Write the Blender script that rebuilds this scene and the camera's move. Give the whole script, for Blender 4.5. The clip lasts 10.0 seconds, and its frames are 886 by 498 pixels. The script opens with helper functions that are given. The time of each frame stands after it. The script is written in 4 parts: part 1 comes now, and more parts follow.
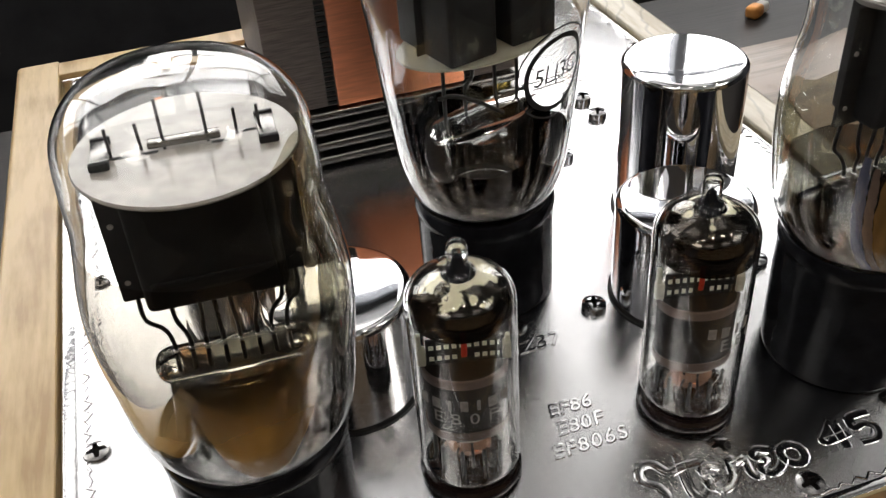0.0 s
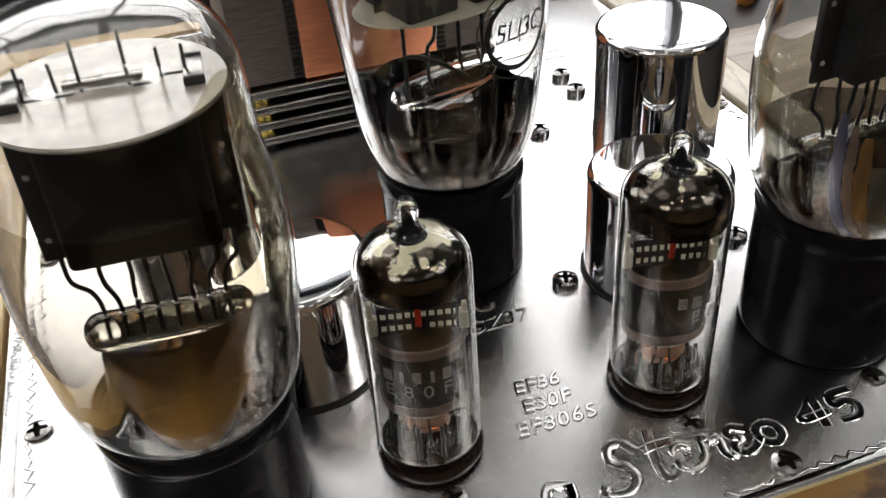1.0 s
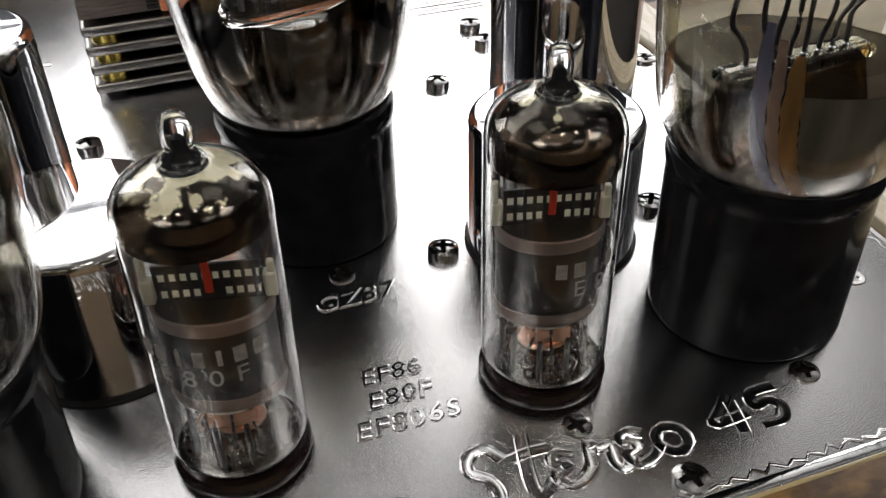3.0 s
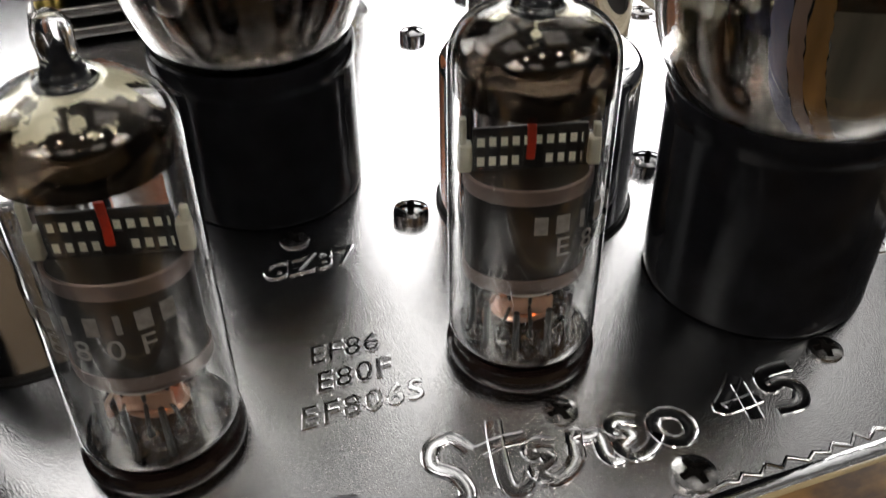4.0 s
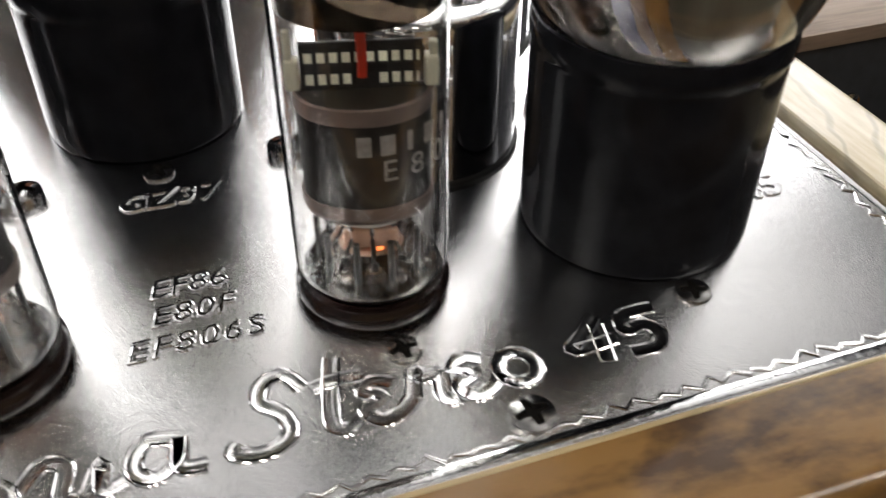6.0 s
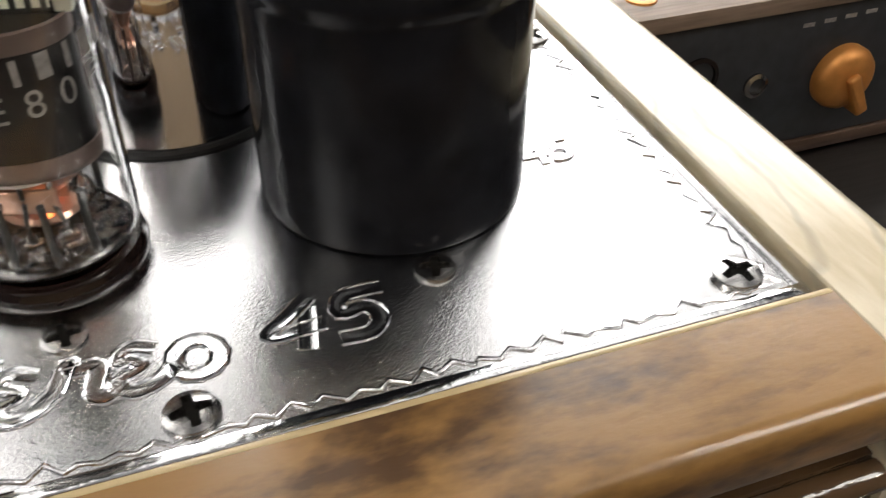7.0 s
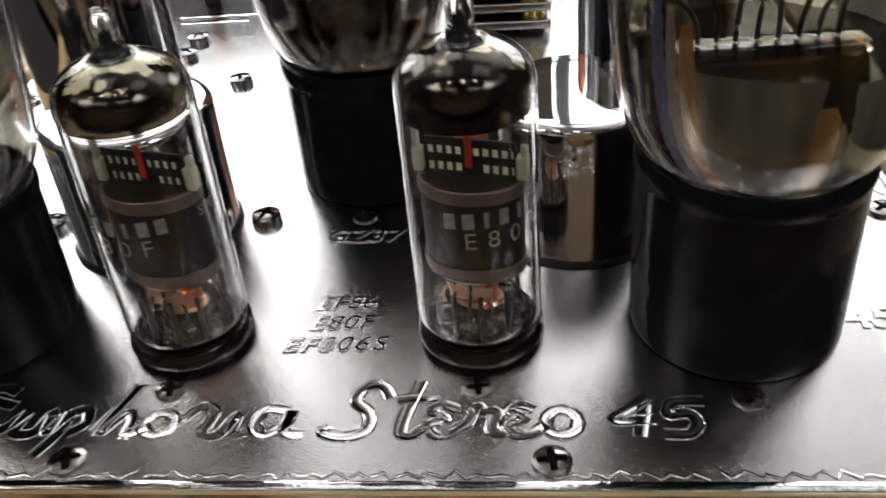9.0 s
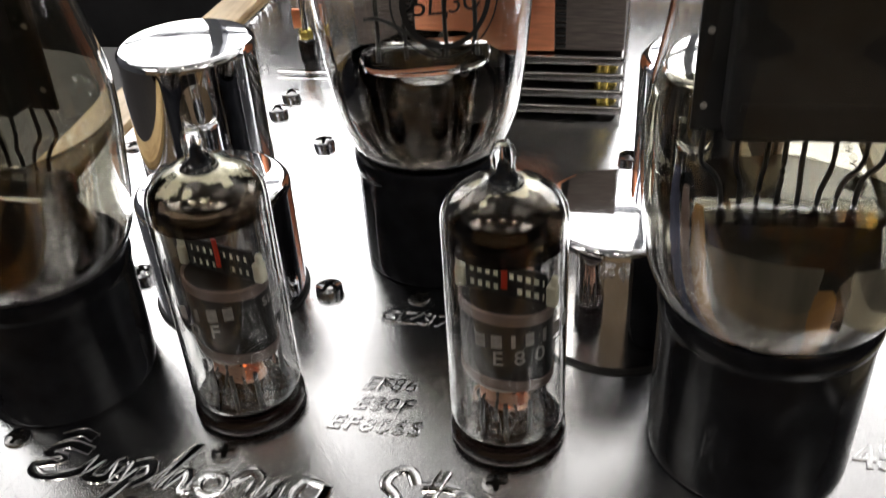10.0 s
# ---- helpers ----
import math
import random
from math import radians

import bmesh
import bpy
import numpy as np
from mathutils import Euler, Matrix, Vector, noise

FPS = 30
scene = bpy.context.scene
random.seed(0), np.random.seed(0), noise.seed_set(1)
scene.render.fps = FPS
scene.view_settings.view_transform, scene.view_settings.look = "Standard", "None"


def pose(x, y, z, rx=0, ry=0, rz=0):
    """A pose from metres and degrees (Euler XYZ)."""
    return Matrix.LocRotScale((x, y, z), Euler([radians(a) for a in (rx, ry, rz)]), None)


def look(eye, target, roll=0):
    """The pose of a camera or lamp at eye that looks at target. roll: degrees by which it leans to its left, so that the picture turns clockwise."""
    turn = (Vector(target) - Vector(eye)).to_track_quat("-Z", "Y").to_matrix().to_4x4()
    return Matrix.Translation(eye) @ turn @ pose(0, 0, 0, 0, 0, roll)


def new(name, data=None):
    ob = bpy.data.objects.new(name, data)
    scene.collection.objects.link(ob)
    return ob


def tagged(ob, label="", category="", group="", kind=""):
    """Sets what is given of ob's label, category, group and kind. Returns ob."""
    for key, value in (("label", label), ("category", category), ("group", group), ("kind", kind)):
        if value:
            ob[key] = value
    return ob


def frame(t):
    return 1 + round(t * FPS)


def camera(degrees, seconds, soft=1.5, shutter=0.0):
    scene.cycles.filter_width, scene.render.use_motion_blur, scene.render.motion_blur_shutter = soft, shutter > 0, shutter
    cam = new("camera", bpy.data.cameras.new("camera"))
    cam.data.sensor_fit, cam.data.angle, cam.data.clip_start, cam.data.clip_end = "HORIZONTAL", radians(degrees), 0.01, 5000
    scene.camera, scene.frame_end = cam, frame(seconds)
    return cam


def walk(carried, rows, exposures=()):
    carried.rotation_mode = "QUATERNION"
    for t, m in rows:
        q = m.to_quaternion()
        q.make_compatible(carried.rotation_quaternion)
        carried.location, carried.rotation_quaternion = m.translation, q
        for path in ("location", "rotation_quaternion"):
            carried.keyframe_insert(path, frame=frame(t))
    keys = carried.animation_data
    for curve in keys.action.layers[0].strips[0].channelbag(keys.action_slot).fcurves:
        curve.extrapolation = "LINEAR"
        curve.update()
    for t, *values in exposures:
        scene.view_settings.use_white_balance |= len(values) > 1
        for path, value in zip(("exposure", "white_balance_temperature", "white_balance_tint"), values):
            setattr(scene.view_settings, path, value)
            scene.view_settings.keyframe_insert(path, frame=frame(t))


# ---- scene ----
cam = camera(51.14, 10.0, soft=1.3, shutter=0.4)
PATH = [
    (0, (-0.0642, -0.1126, 0.1586), (-0.0208, 0.0415, 0.0388), -4.63),
    (0.5, (-0.0628, -0.1156, 0.1565), (-0.0190, 0.0386, 0.0368), -4.51),
    (1, (-0.0558, -0.1109, 0.1463), (-0.0119, 0.0432, 0.0265), -4.46),
    (1.5, (-0.0489, -0.1016, 0.1337), (-0.0042, 0.0520, 0.0137), -4.09),
    (2, (-0.0380, -0.0950, 0.1241), (0.0099, 0.0576, 0.0041), -2.87),
    (2.5, (-0.0322, -0.0916, 0.1175), (0.0163, 0.0605, -0.0029), -2.48),
    (2.7, (-0.0305, -0.0918, 0.1170), (0.0198, 0.0598, -0.0034), -1.83),
    (3.8, (-0.0200, -0.0806, 0.1008), (0.0328, 0.0700, -0.0198), -0.94),
    (4, (-0.0184, -0.0780, 0.0969), (0.0342, 0.0715, -0.0251), -0.75),
    (4.5, (-0.0126, -0.0783, 0.0930), (0.0392, 0.0693, -0.0317), -0.60),
    (5, (-0.0075, -0.0770, 0.0916), (0.0467, 0.0686, -0.0342), 0.10),
    (5.2, (-0.0066, -0.0764, 0.0909), (0.0479, 0.0691, -0.0350), 0.12),
    (6.3, (0.0118, -0.0890, 0.0847), (0.0625, 0.0561, -0.0433), 0.30),
    (6.5, (0.0213, -0.0923, 0.0784), (0.0714, 0.0525, -0.0501), 0.19),
    (7, (0.0396, -0.0827, 0.0723), (0.0936, 0.0628, -0.0538), 0.52),
    (7.5, (0.0443, -0.0845, 0.0742), (0.0970, 0.0641, -0.0488), -0.14),
    (8, (0.0376, -0.0913, 0.0827), (0.0677, 0.0671, -0.0356), -2.65),
    (8.5, (0.0404, -0.1095, 0.0946), (0.0407, 0.0539, -0.0208), -5.44),
    (9, (0.0363, -0.1103, 0.1050), (0.0157, 0.0527, -0.0091), -5.48),
    (9.5, (0.0408, -0.1137, 0.1111), (0.0071, 0.0485, -0.0009), -4.00),
    (10, (0.0457, -0.1119, 0.1276), (0.0070, 0.0495, 0.0160), -3.63),
]
walk(cam, [(t, look(eye, target, roll)) for t, eye, target, roll in PATH],
     [(0, 0.0), (2.7, 0.0), (5.0, 0.18), (6.3, 0.66), (6.6, 0.8), (7.0, 0.98), (7.5, 0.42), (8.0, 0.3), (8.5, -0.22), (9.0, -0.08), (10.0, 0.05)])
# ---------------------------------------------------------------- light
CM = 0.01

def node_material(name):
    m = bpy.data.materials.new(name)
    m.use_nodes = True
    nt = m.node_tree
    return m, nt, nt.nodes["Principled BSDF"]


def link(nt, a, ao, b, bi):
    nt.links.new(a.outputs[ao], b.inputs[bi])


def glow(name, colour, strength):
    m, nt, p = node_material(name)
    p.inputs["Base Color"].default_value = (*colour, 1)
    p.inputs["Emission Color"].default_value = (*colour, 1)
    p.inputs["Emission Strength"].default_value = strength
    return m


world = bpy.data.worlds.new("room_air")
scene.world = world
world.use_nodes = True
world.node_tree.nodes["Background"].inputs["Color"].default_value = (0.55, 0.6, 0.7, 1)
world.node_tree.nodes["Background"].inputs["Strength"].default_value = 0.05
DAYLIGHT = glow("bright_overcast_outside", (1.0, 0.985, 0.97), 4.4)
# Added ceiling panels; each strength is set by the reflection it gives.
PANEL_DIM = glow("added_panel_dimmed", (1.0, 0.985, 0.96), 0.75)
PANEL_HALF = glow("added_panel_half", (1.0, 0.985, 0.96), 1.7)
PANEL_MID = glow("added_panel_mid", (1.0, 0.985, 0.96), 0.35)
PANEL_SIDE = glow("added_panel_side", (1.0, 0.97, 0.92), 4.0)
PANEL_FRONT = glow("added_panel_front", (1.0, 0.985, 0.96), 0.7)
PANEL_FAINT = glow("added_panel_faint", (1.0, 0.985, 0.96), 0.4)
PANEL_LOW = glow("added_panel_low", (1.0, 0.985, 0.96), 0.2)
SPOT_LIGHT = glow("spot_lens", (1.0, 0.90, 0.80), 22.0)


# ---------------------------------------------------------------- materials
def tone(name, colour, rough, metal=0.0, spread=0.25, scale=60.0, stretch=(1, 1, 1), bump=0.0, bump_scale=400.0,
         rough_spread=0.1, coat=0.0, spec=0.5, blotch=0.0, blotch_scale=12.0):
    """A surface with grain at two scales, in metres."""
    m, nt, p = node_material(name)
    tc = nt.nodes.new("ShaderNodeTexCoord")
    mp = nt.nodes.new("ShaderNodeMapping")
    mp.inputs["Scale"].default_value = stretch
    link(nt, tc, "Object", mp, "Vector")
    fine = nt.nodes.new("ShaderNodeTexNoise")
    fine.inputs["Scale"].default_value, fine.inputs["Detail"].default_value = scale, 6
    link(nt, mp, "Vector", fine, "Vector")
    ramp = nt.nodes.new("ShaderNodeValToRGB")
    lo = [max(0.0, c * (1 - spread)) for c in colour]
    hi = [min(1.0, c * (1 + spread)) for c in colour]
    ramp.color_ramp.elements[0].position, ramp.color_ramp.elements[1].position = 0.32, 0.68
    ramp.color_ramp.elements[0].color, ramp.color_ramp.elements[1].color = (*lo, 1), (*hi, 1)
    link(nt, fine, "Fac", ramp, "Fac")
    out = ramp
    outname = "Color"
    if blotch:
        big = nt.nodes.new("ShaderNodeTexNoise")
        big.inputs["Scale"].default_value, big.inputs["Detail"].default_value = blotch_scale, 3
        link(nt, tc, "Object", big, "Vector")
        mix = nt.nodes.new("ShaderNodeMix")
        mix.data_type, mix.blend_type = "RGBA", "MULTIPLY"
        mix.inputs[0].default_value = blotch
        link(nt, ramp, "Color", mix, 6)
        link(nt, big, "Color", mix, 7)
        bw = nt.nodes.new("ShaderNodeRGBToBW")
        link(nt, big, "Color", bw, "Color")
        grey = nt.nodes.new("ShaderNodeMapRange")
        grey.inputs["From Min"].default_value, grey.inputs["From Max"].default_value = 0.3, 0.7
        grey.inputs["To Min"].default_value, grey.inputs["To Max"].default_value = 0.45, 1.15
        link(nt, bw, "Val", grey, "Value")
        nt.links.new(grey.outputs["Result"], mix.inputs[7])
        out, outname = mix, 2
    nt.links.new(out.outputs[outname], p.inputs["Base Color"])
    rr = nt.nodes.new("ShaderNodeMapRange")
    rr.inputs["To Min"].default_value = max(0.0, rough * (1 - rough_spread * 2))
    rr.inputs["To Max"].default_value = min(1.0, rough * (1 + rough_spread * 2))
    link(nt, fine, "Fac", rr, "Value")
    link(nt, rr, "Result", p, "Roughness")
    p.inputs["Metallic"].default_value = metal
    p.inputs["Specular IOR Level"].default_value = spec
    p.inputs["Coat Weight"].default_value = coat
    p.inputs["Coat Roughness"].default_value = 0.12
    if bump:
        bn = nt.nodes.new("ShaderNodeTexNoise")
        bn.inputs["Scale"].default_value, bn.inputs["Detail"].default_value = bump_scale, 4
        link(nt, mp, "Vector", bn, "Vector")
        b = nt.nodes.new("ShaderNodeBump")
        b.inputs["Strength"].default_value, b.inputs["Distance"].default_value = bump, 0.0005
        link(nt, bn, "Fac", b, "Height")
        link(nt, b, "Normal", p, "Normal")
    return m


def wood(name, light, dark, along, rough=0.35, coat=0.25, figure=0.18, length=3.2, veins=0.0):
    """Varnished timber with the grain along one axis."""
    m, nt, p = node_material(name)
    tc = nt.nodes.new("ShaderNodeTexCoord")
    mp = nt.nodes.new("ShaderNodeMapping")
    s = [34.0, 34.0, 34.0]
    s["xyz".index(along)] = length
    mp.inputs["Scale"].default_value = s
    link(nt, tc, "Object", mp, "Vector")
    n1 = nt.nodes.new("ShaderNodeTexNoise")
    n1.inputs["Scale"].default_value, n1.inputs["Detail"].default_value = 2.4, 8
    n1.inputs["Distortion"].default_value = 1.2
    link(nt, mp, "Vector", n1, "Vector")
    n2 = nt.nodes.new("ShaderNodeTexNoise")
    n2.inputs["Scale"].default_value, n2.inputs["Detail"].default_value = 17.0, 5
    link(nt, mp, "Vector", n2, "Vector")
    mixv = nt.nodes.new("ShaderNodeMath")
    mixv.operation = "MULTIPLY_ADD"
    link(nt, n2, "Fac", mixv, 0)
    mixv.inputs[1].default_value = 0.42
    link(nt, n1, "Fac", mixv, 2)
    ramp = nt.nodes.new("ShaderNodeValToRGB")
    e = ramp.color_ramp.elements
    mean = 0.675 + 0.5 * figure
    e[0].position, e[1].position = mean - 0.13, mean + 0.13
    e[0].color, e[1].color = (*dark, 1), (*light, 1)
    mid = e.new(mean)
    mid.color = (*[0.45 * a + 0.55 * b for a, b in zip(dark, light)], 1)
    mf = nt.nodes.new("ShaderNodeMapping")
    sf = [9.0, 9.0, 9.0]
    sf["xyz".index(along)] = 48.0
    mf.inputs["Scale"].default_value = sf
    link(nt, tc, "Object", mf, "Vector")
    n3 = nt.nodes.new("ShaderNodeTexNoise")
    n3.inputs["Scale"].default_value, n3.inputs["Detail"].default_value = 1.3, 3
    link(nt, mf, "Vector", n3, "Vector")
    fig = nt.nodes.new("ShaderNodeMath")
    fig.operation = "MULTIPLY_ADD"
    link(nt, n3, "Fac", fig, 0)
    fig.inputs[1].default_value = figure
    link(nt, mixv, "Value", fig, 2)
    link(nt, fig, "Value", ramp, "Fac")
    if veins:
        mv = nt.nodes.new("ShaderNodeMapping")
        mv.inputs["Rotation"].default_value = (0.35, 0.2, radians(17 if along == "y" else 80))
        mv.inputs["Scale"].default_value = (1, 1, 1)
        link(nt, tc, "Object", mv, "Vector")
        w = nt.nodes.new("ShaderNodeTexWave")
        w.inputs["Scale"].default_value, w.inputs["Distortion"].default_value = 42.0, 10.0
        w.inputs["Detail"].default_value, w.inputs["Detail Scale"].default_value = 3.0, 0.7
        link(nt, mv, "Vector", w, "Vector")
        cut = nt.nodes.new("ShaderNodeMapRange")
        cut.inputs["From Min"].default_value, cut.inputs["From Max"].default_value = 0.0, 0.1
        cut.inputs["To Min"].default_value, cut.inputs["To Max"].default_value = 1.0 - veins, 1.0
        link(nt, w, "Fac", cut, "Value")
        mul = nt.nodes.new("ShaderNodeMix")
        mul.data_type, mul.blend_type = "RGBA", "MULTIPLY"
        mul.inputs[0].default_value = 1.0
        link(nt, ramp, "Color", mul, 6)
        nt.links.new(cut.outputs["Result"], mul.inputs[7])
        nt.links.new(mul.outputs[2], p.inputs["Base Color"])
    else:
        link(nt, ramp, "Color", p, "Base Color")
    p.inputs["Roughness"].default_value = rough
    p.inputs["Coat Weight"].default_value, p.inputs["Coat Roughness"].default_value = coat, 0.13
    b = nt.nodes.new("ShaderNodeBump")
    b.inputs["Strength"].default_value, b.inputs["Distance"].default_value = 0.25, 0.0004
    link(nt, n2, "Fac", b, "Height")
    link(nt, b, "Normal", p, "Normal")
    return m


def glass(name, colour=(1, 1, 1), rough=0.0, ior=1.47, waves=0.0, wave_scale=70.0):
    m, nt, p = node_material(name)
    p.inputs["Base Color"].default_value = (*colour, 1)
    p.inputs["Roughness"].default_value = rough
    p.inputs["Transmission Weight"].default_value = 1.0
    p.inputs["IOR"].default_value = ior
    if waves:
        tc = nt.nodes.new("ShaderNodeTexCoord")
        n = nt.nodes.new("ShaderNodeTexNoise")
        n.inputs["Scale"].default_value, n.inputs["Detail"].default_value = wave_scale, 1.0
        link(nt, tc, "Object", n, "Vector")
        b = nt.nodes.new("ShaderNodeBump")
        b.inputs["Strength"].default_value, b.inputs["Distance"].default_value = waves, 0.002
        link(nt, n, "Fac", b, "Height")
        link(nt, b, "Normal", p, "Normal")
    return m


SATIN = tone("satin_nickel_plate", (0.74, 0.74, 0.75), 0.14, 1.0, 0.05, 900, bump=0.12, bump_scale=3200, rough_spread=0.2)
RELIEF = tone("polished_relief", (0.74, 0.74, 0.75), 0.13, 1.0, 0.04, 500)
MARGIN = tone("buffed_margin", (0.7, 0.7, 0.71), 0.1, 1.0, 0.06, 500, bump=0.3, bump_scale=240)
CHROME = tone("mirror_chrome", (0.83, 0.83, 0.85), 0.035, 1.0, 0.03, 200, rough_spread=0.4)
SCREW = tone("zinc_screw_steel", (0.46, 0.45, 0.44), 0.2, 1.0, 0.2, 700, bump=0.1)
BLACK_SCREW = tone("black_nickel_screw", (0.58, 0.58, 0.59), 0.12, 1.0, 0.2, 700)
BAKELITE = tone("black_bakelite", (0.012, 0.0125, 0.015), 0.12, 0.0, 0.3, 160, rough_spread=0.3, bump=0.03, bump_scale=900, spec=0.06)
BROWN = tone("brown_bakelite", (0.012, 0.007, 0.006), 0.15, 0.0, 0.3, 250)
RUBBER = tone("black_rubber", (0.012, 0.012, 0.012), 0.5, 0.0, 0.3, 300)
CARBON = tone("carbonised_nickel", (0.02, 0.019, 0.019), 0.55, 0.2, 0.4, 220, bump=0.15, bump_scale=700)
SHIELD = tone("grey_screen_mesh", (0.017, 0.015, 0.0145), 0.42, 0.4, 0.25, 700)
PINK = tone("dull_copper_band", (0.17, 0.125, 0.11), 0.4, 0.4, 0.2, 200)
COPPER = tone("copper_foil", (0.86, 0.33, 0.17), 0.30, 0.85, 0.12, 90, stretch=(1, 1, 12), bump=0.06, bump_scale=500)
HEATER = tone("polished_copper_tab", (0.97, 0.58, 0.43), 0.22, 0.7, 0.1, 300)
FILAMENT = glow("glowing_filament", (1.0, 0.36, 0.12), 2.5)
MICA = tone("mica_sheet", (0.56, 0.53, 0.49), 0.25, 0.0, 0.14, 300, coat=0.5, blotch=0.55, blotch_scale=90.0)
CERAMIC = tone("cream_ceramic", (0.80, 0.78, 0.62), 0.4, 0.0, 0.1, 500)
WIRE = tone("dark_nickel_wire", (0.05, 0.05, 0.05), 0.35, 0.6, 0.2, 500)
RED = tone("red_paint_mark", (0.75, 0.05, 0.02), 0.45, 0.0, 0.1, 500)
SHADE = tone("dark_brown_shade", (0.022, 0.017, 0.013), 0.35, 0.4, 0.3, 300)
GETTER = tone("getter_flash", (0.10, 0.078, 0.052), 0.11, 1.0, 0.3, 90)
CEMENT = tone("dark_base_cement", (0.016, 0.014, 0.012), 0.9, 0.0, 0.3, 200)
RECESS_SHADE = tone("recess_shade", (0.008, 0.007, 0.006), 0.9, 0.0, 0.3, 400, spec=0.1)
LAMINATE = tone("core_laminations", (0.15, 0.125, 0.112), 0.42, 0.5, 0.3, 120, stretch=(1, 1, 14), bump=0.4, bump_scale=180)
STEEL = tone("steel_strip", (0.36, 0.35, 0.34), 0.24, 1.0, 0.15, 90, stretch=(1, 8, 8))
BRASS = tone("brass_spacer", (0.75, 0.60, 0.16), 0.25, 1.0, 0.1, 300)
INK_BLACK = tone("black_ink", (0.01, 0.01, 0.01), 0.5, 0.0, 0.2, 500)
INK_PALE = tone("pale_grey_ink", (0.26, 0.25, 0.24), 0.6, 0.0, 0.25, 900)
GOLD = tone("orange_anodised", (0.62, 0.27, 0.07), 0.4, 0.5, 0.12, 200)
PANEL_DARK = tone("dark_blue_grey_enamel", (0.028, 0.031, 0.036), 0.38, 0.0, 0.2, 200)
GREY_PANEL = tone("grey_metal_panel", (0.55, 0.55, 0.54), 0.32, 0.45, 0.1, 400)
# One oak frame: the front's shade and right rail's sheen sit in colour.
OAK_X = wood("amber_oak_front_shade", (0.285, 0.152, 0.045), (0.075, 0.035, 0.011), "x", 0.32, 0.75, 0.24, 15.0)
OAK_Y = wood("amber_oak_paled_by_sheen", (0.60, 0.53, 0.39), (0.45, 0.37, 0.23), "y", 0.3, 0.25, 0.3, 6.0, 0.26)
LACQUER = tone("dark_lacquered_bead", (0.07, 0.04, 0.02), 0.08, 0.0, 0.4, 60, stretch=(0.3, 1, 1), bump=1.0, bump_scale=240, spec=0.9)
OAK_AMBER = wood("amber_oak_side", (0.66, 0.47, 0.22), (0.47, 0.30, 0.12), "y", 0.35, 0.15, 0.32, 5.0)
OAK_PALE = wood("pale_oak_lip", (0.55, 0.43, 0.24), (0.36, 0.25, 0.11), "x", 0.25, 0.4)
WALNUT = wood("matt_walnut", (0.30, 0.22, 0.165), (0.17, 0.12, 0.085), "x", 0.4, 0.3)
WALNUT_DARK = wood("dark_walnut", (0.11, 0.07, 0.05), (0.05, 0.03, 0.022), "x", 0.4, 0.2)
TABLE_WOOD = wood("dark_table_wood", (0.022, 0.018, 0.016), (0.01, 0.008, 0.007), "x", 0.45, 0.1)
WHITE_WALL = tone("off_white_plaster", (0.55, 0.54, 0.52), 0.8, 0.0, 0.06, 20, bump=0.2, bump_scale=80)
DARK_WALL = tone("charcoal_wall", (0.04, 0.04, 0.043), 0.9, 0.0, 0.2, 10, spec=0.1)
SLATE_WALL = tone("slate_wall", (0.06, 0.062, 0.072), 0.8, 0.0, 0.1, 12)
TAN_WALL = tone("tan_plywood_wall", (0.22, 0.15, 0.08), 0.6, 0.0, 0.2, 8, stretch=(1, 1, 0.2))
FRAME_GREY = tone("grey_window_paint", (0.16, 0.17, 0.19), 0.4, 0.0, 0.08, 30)
CARPET = tone("black_carpet", (0.01, 0.01, 0.011), 0.95, 0.0, 0.3, 300, spec=0.0, bump=0.5, bump_scale=500)
CEILING = tone("grey_ceiling_board", (0.34, 0.34, 0.34), 0.85, 0.0, 0.08, 14)


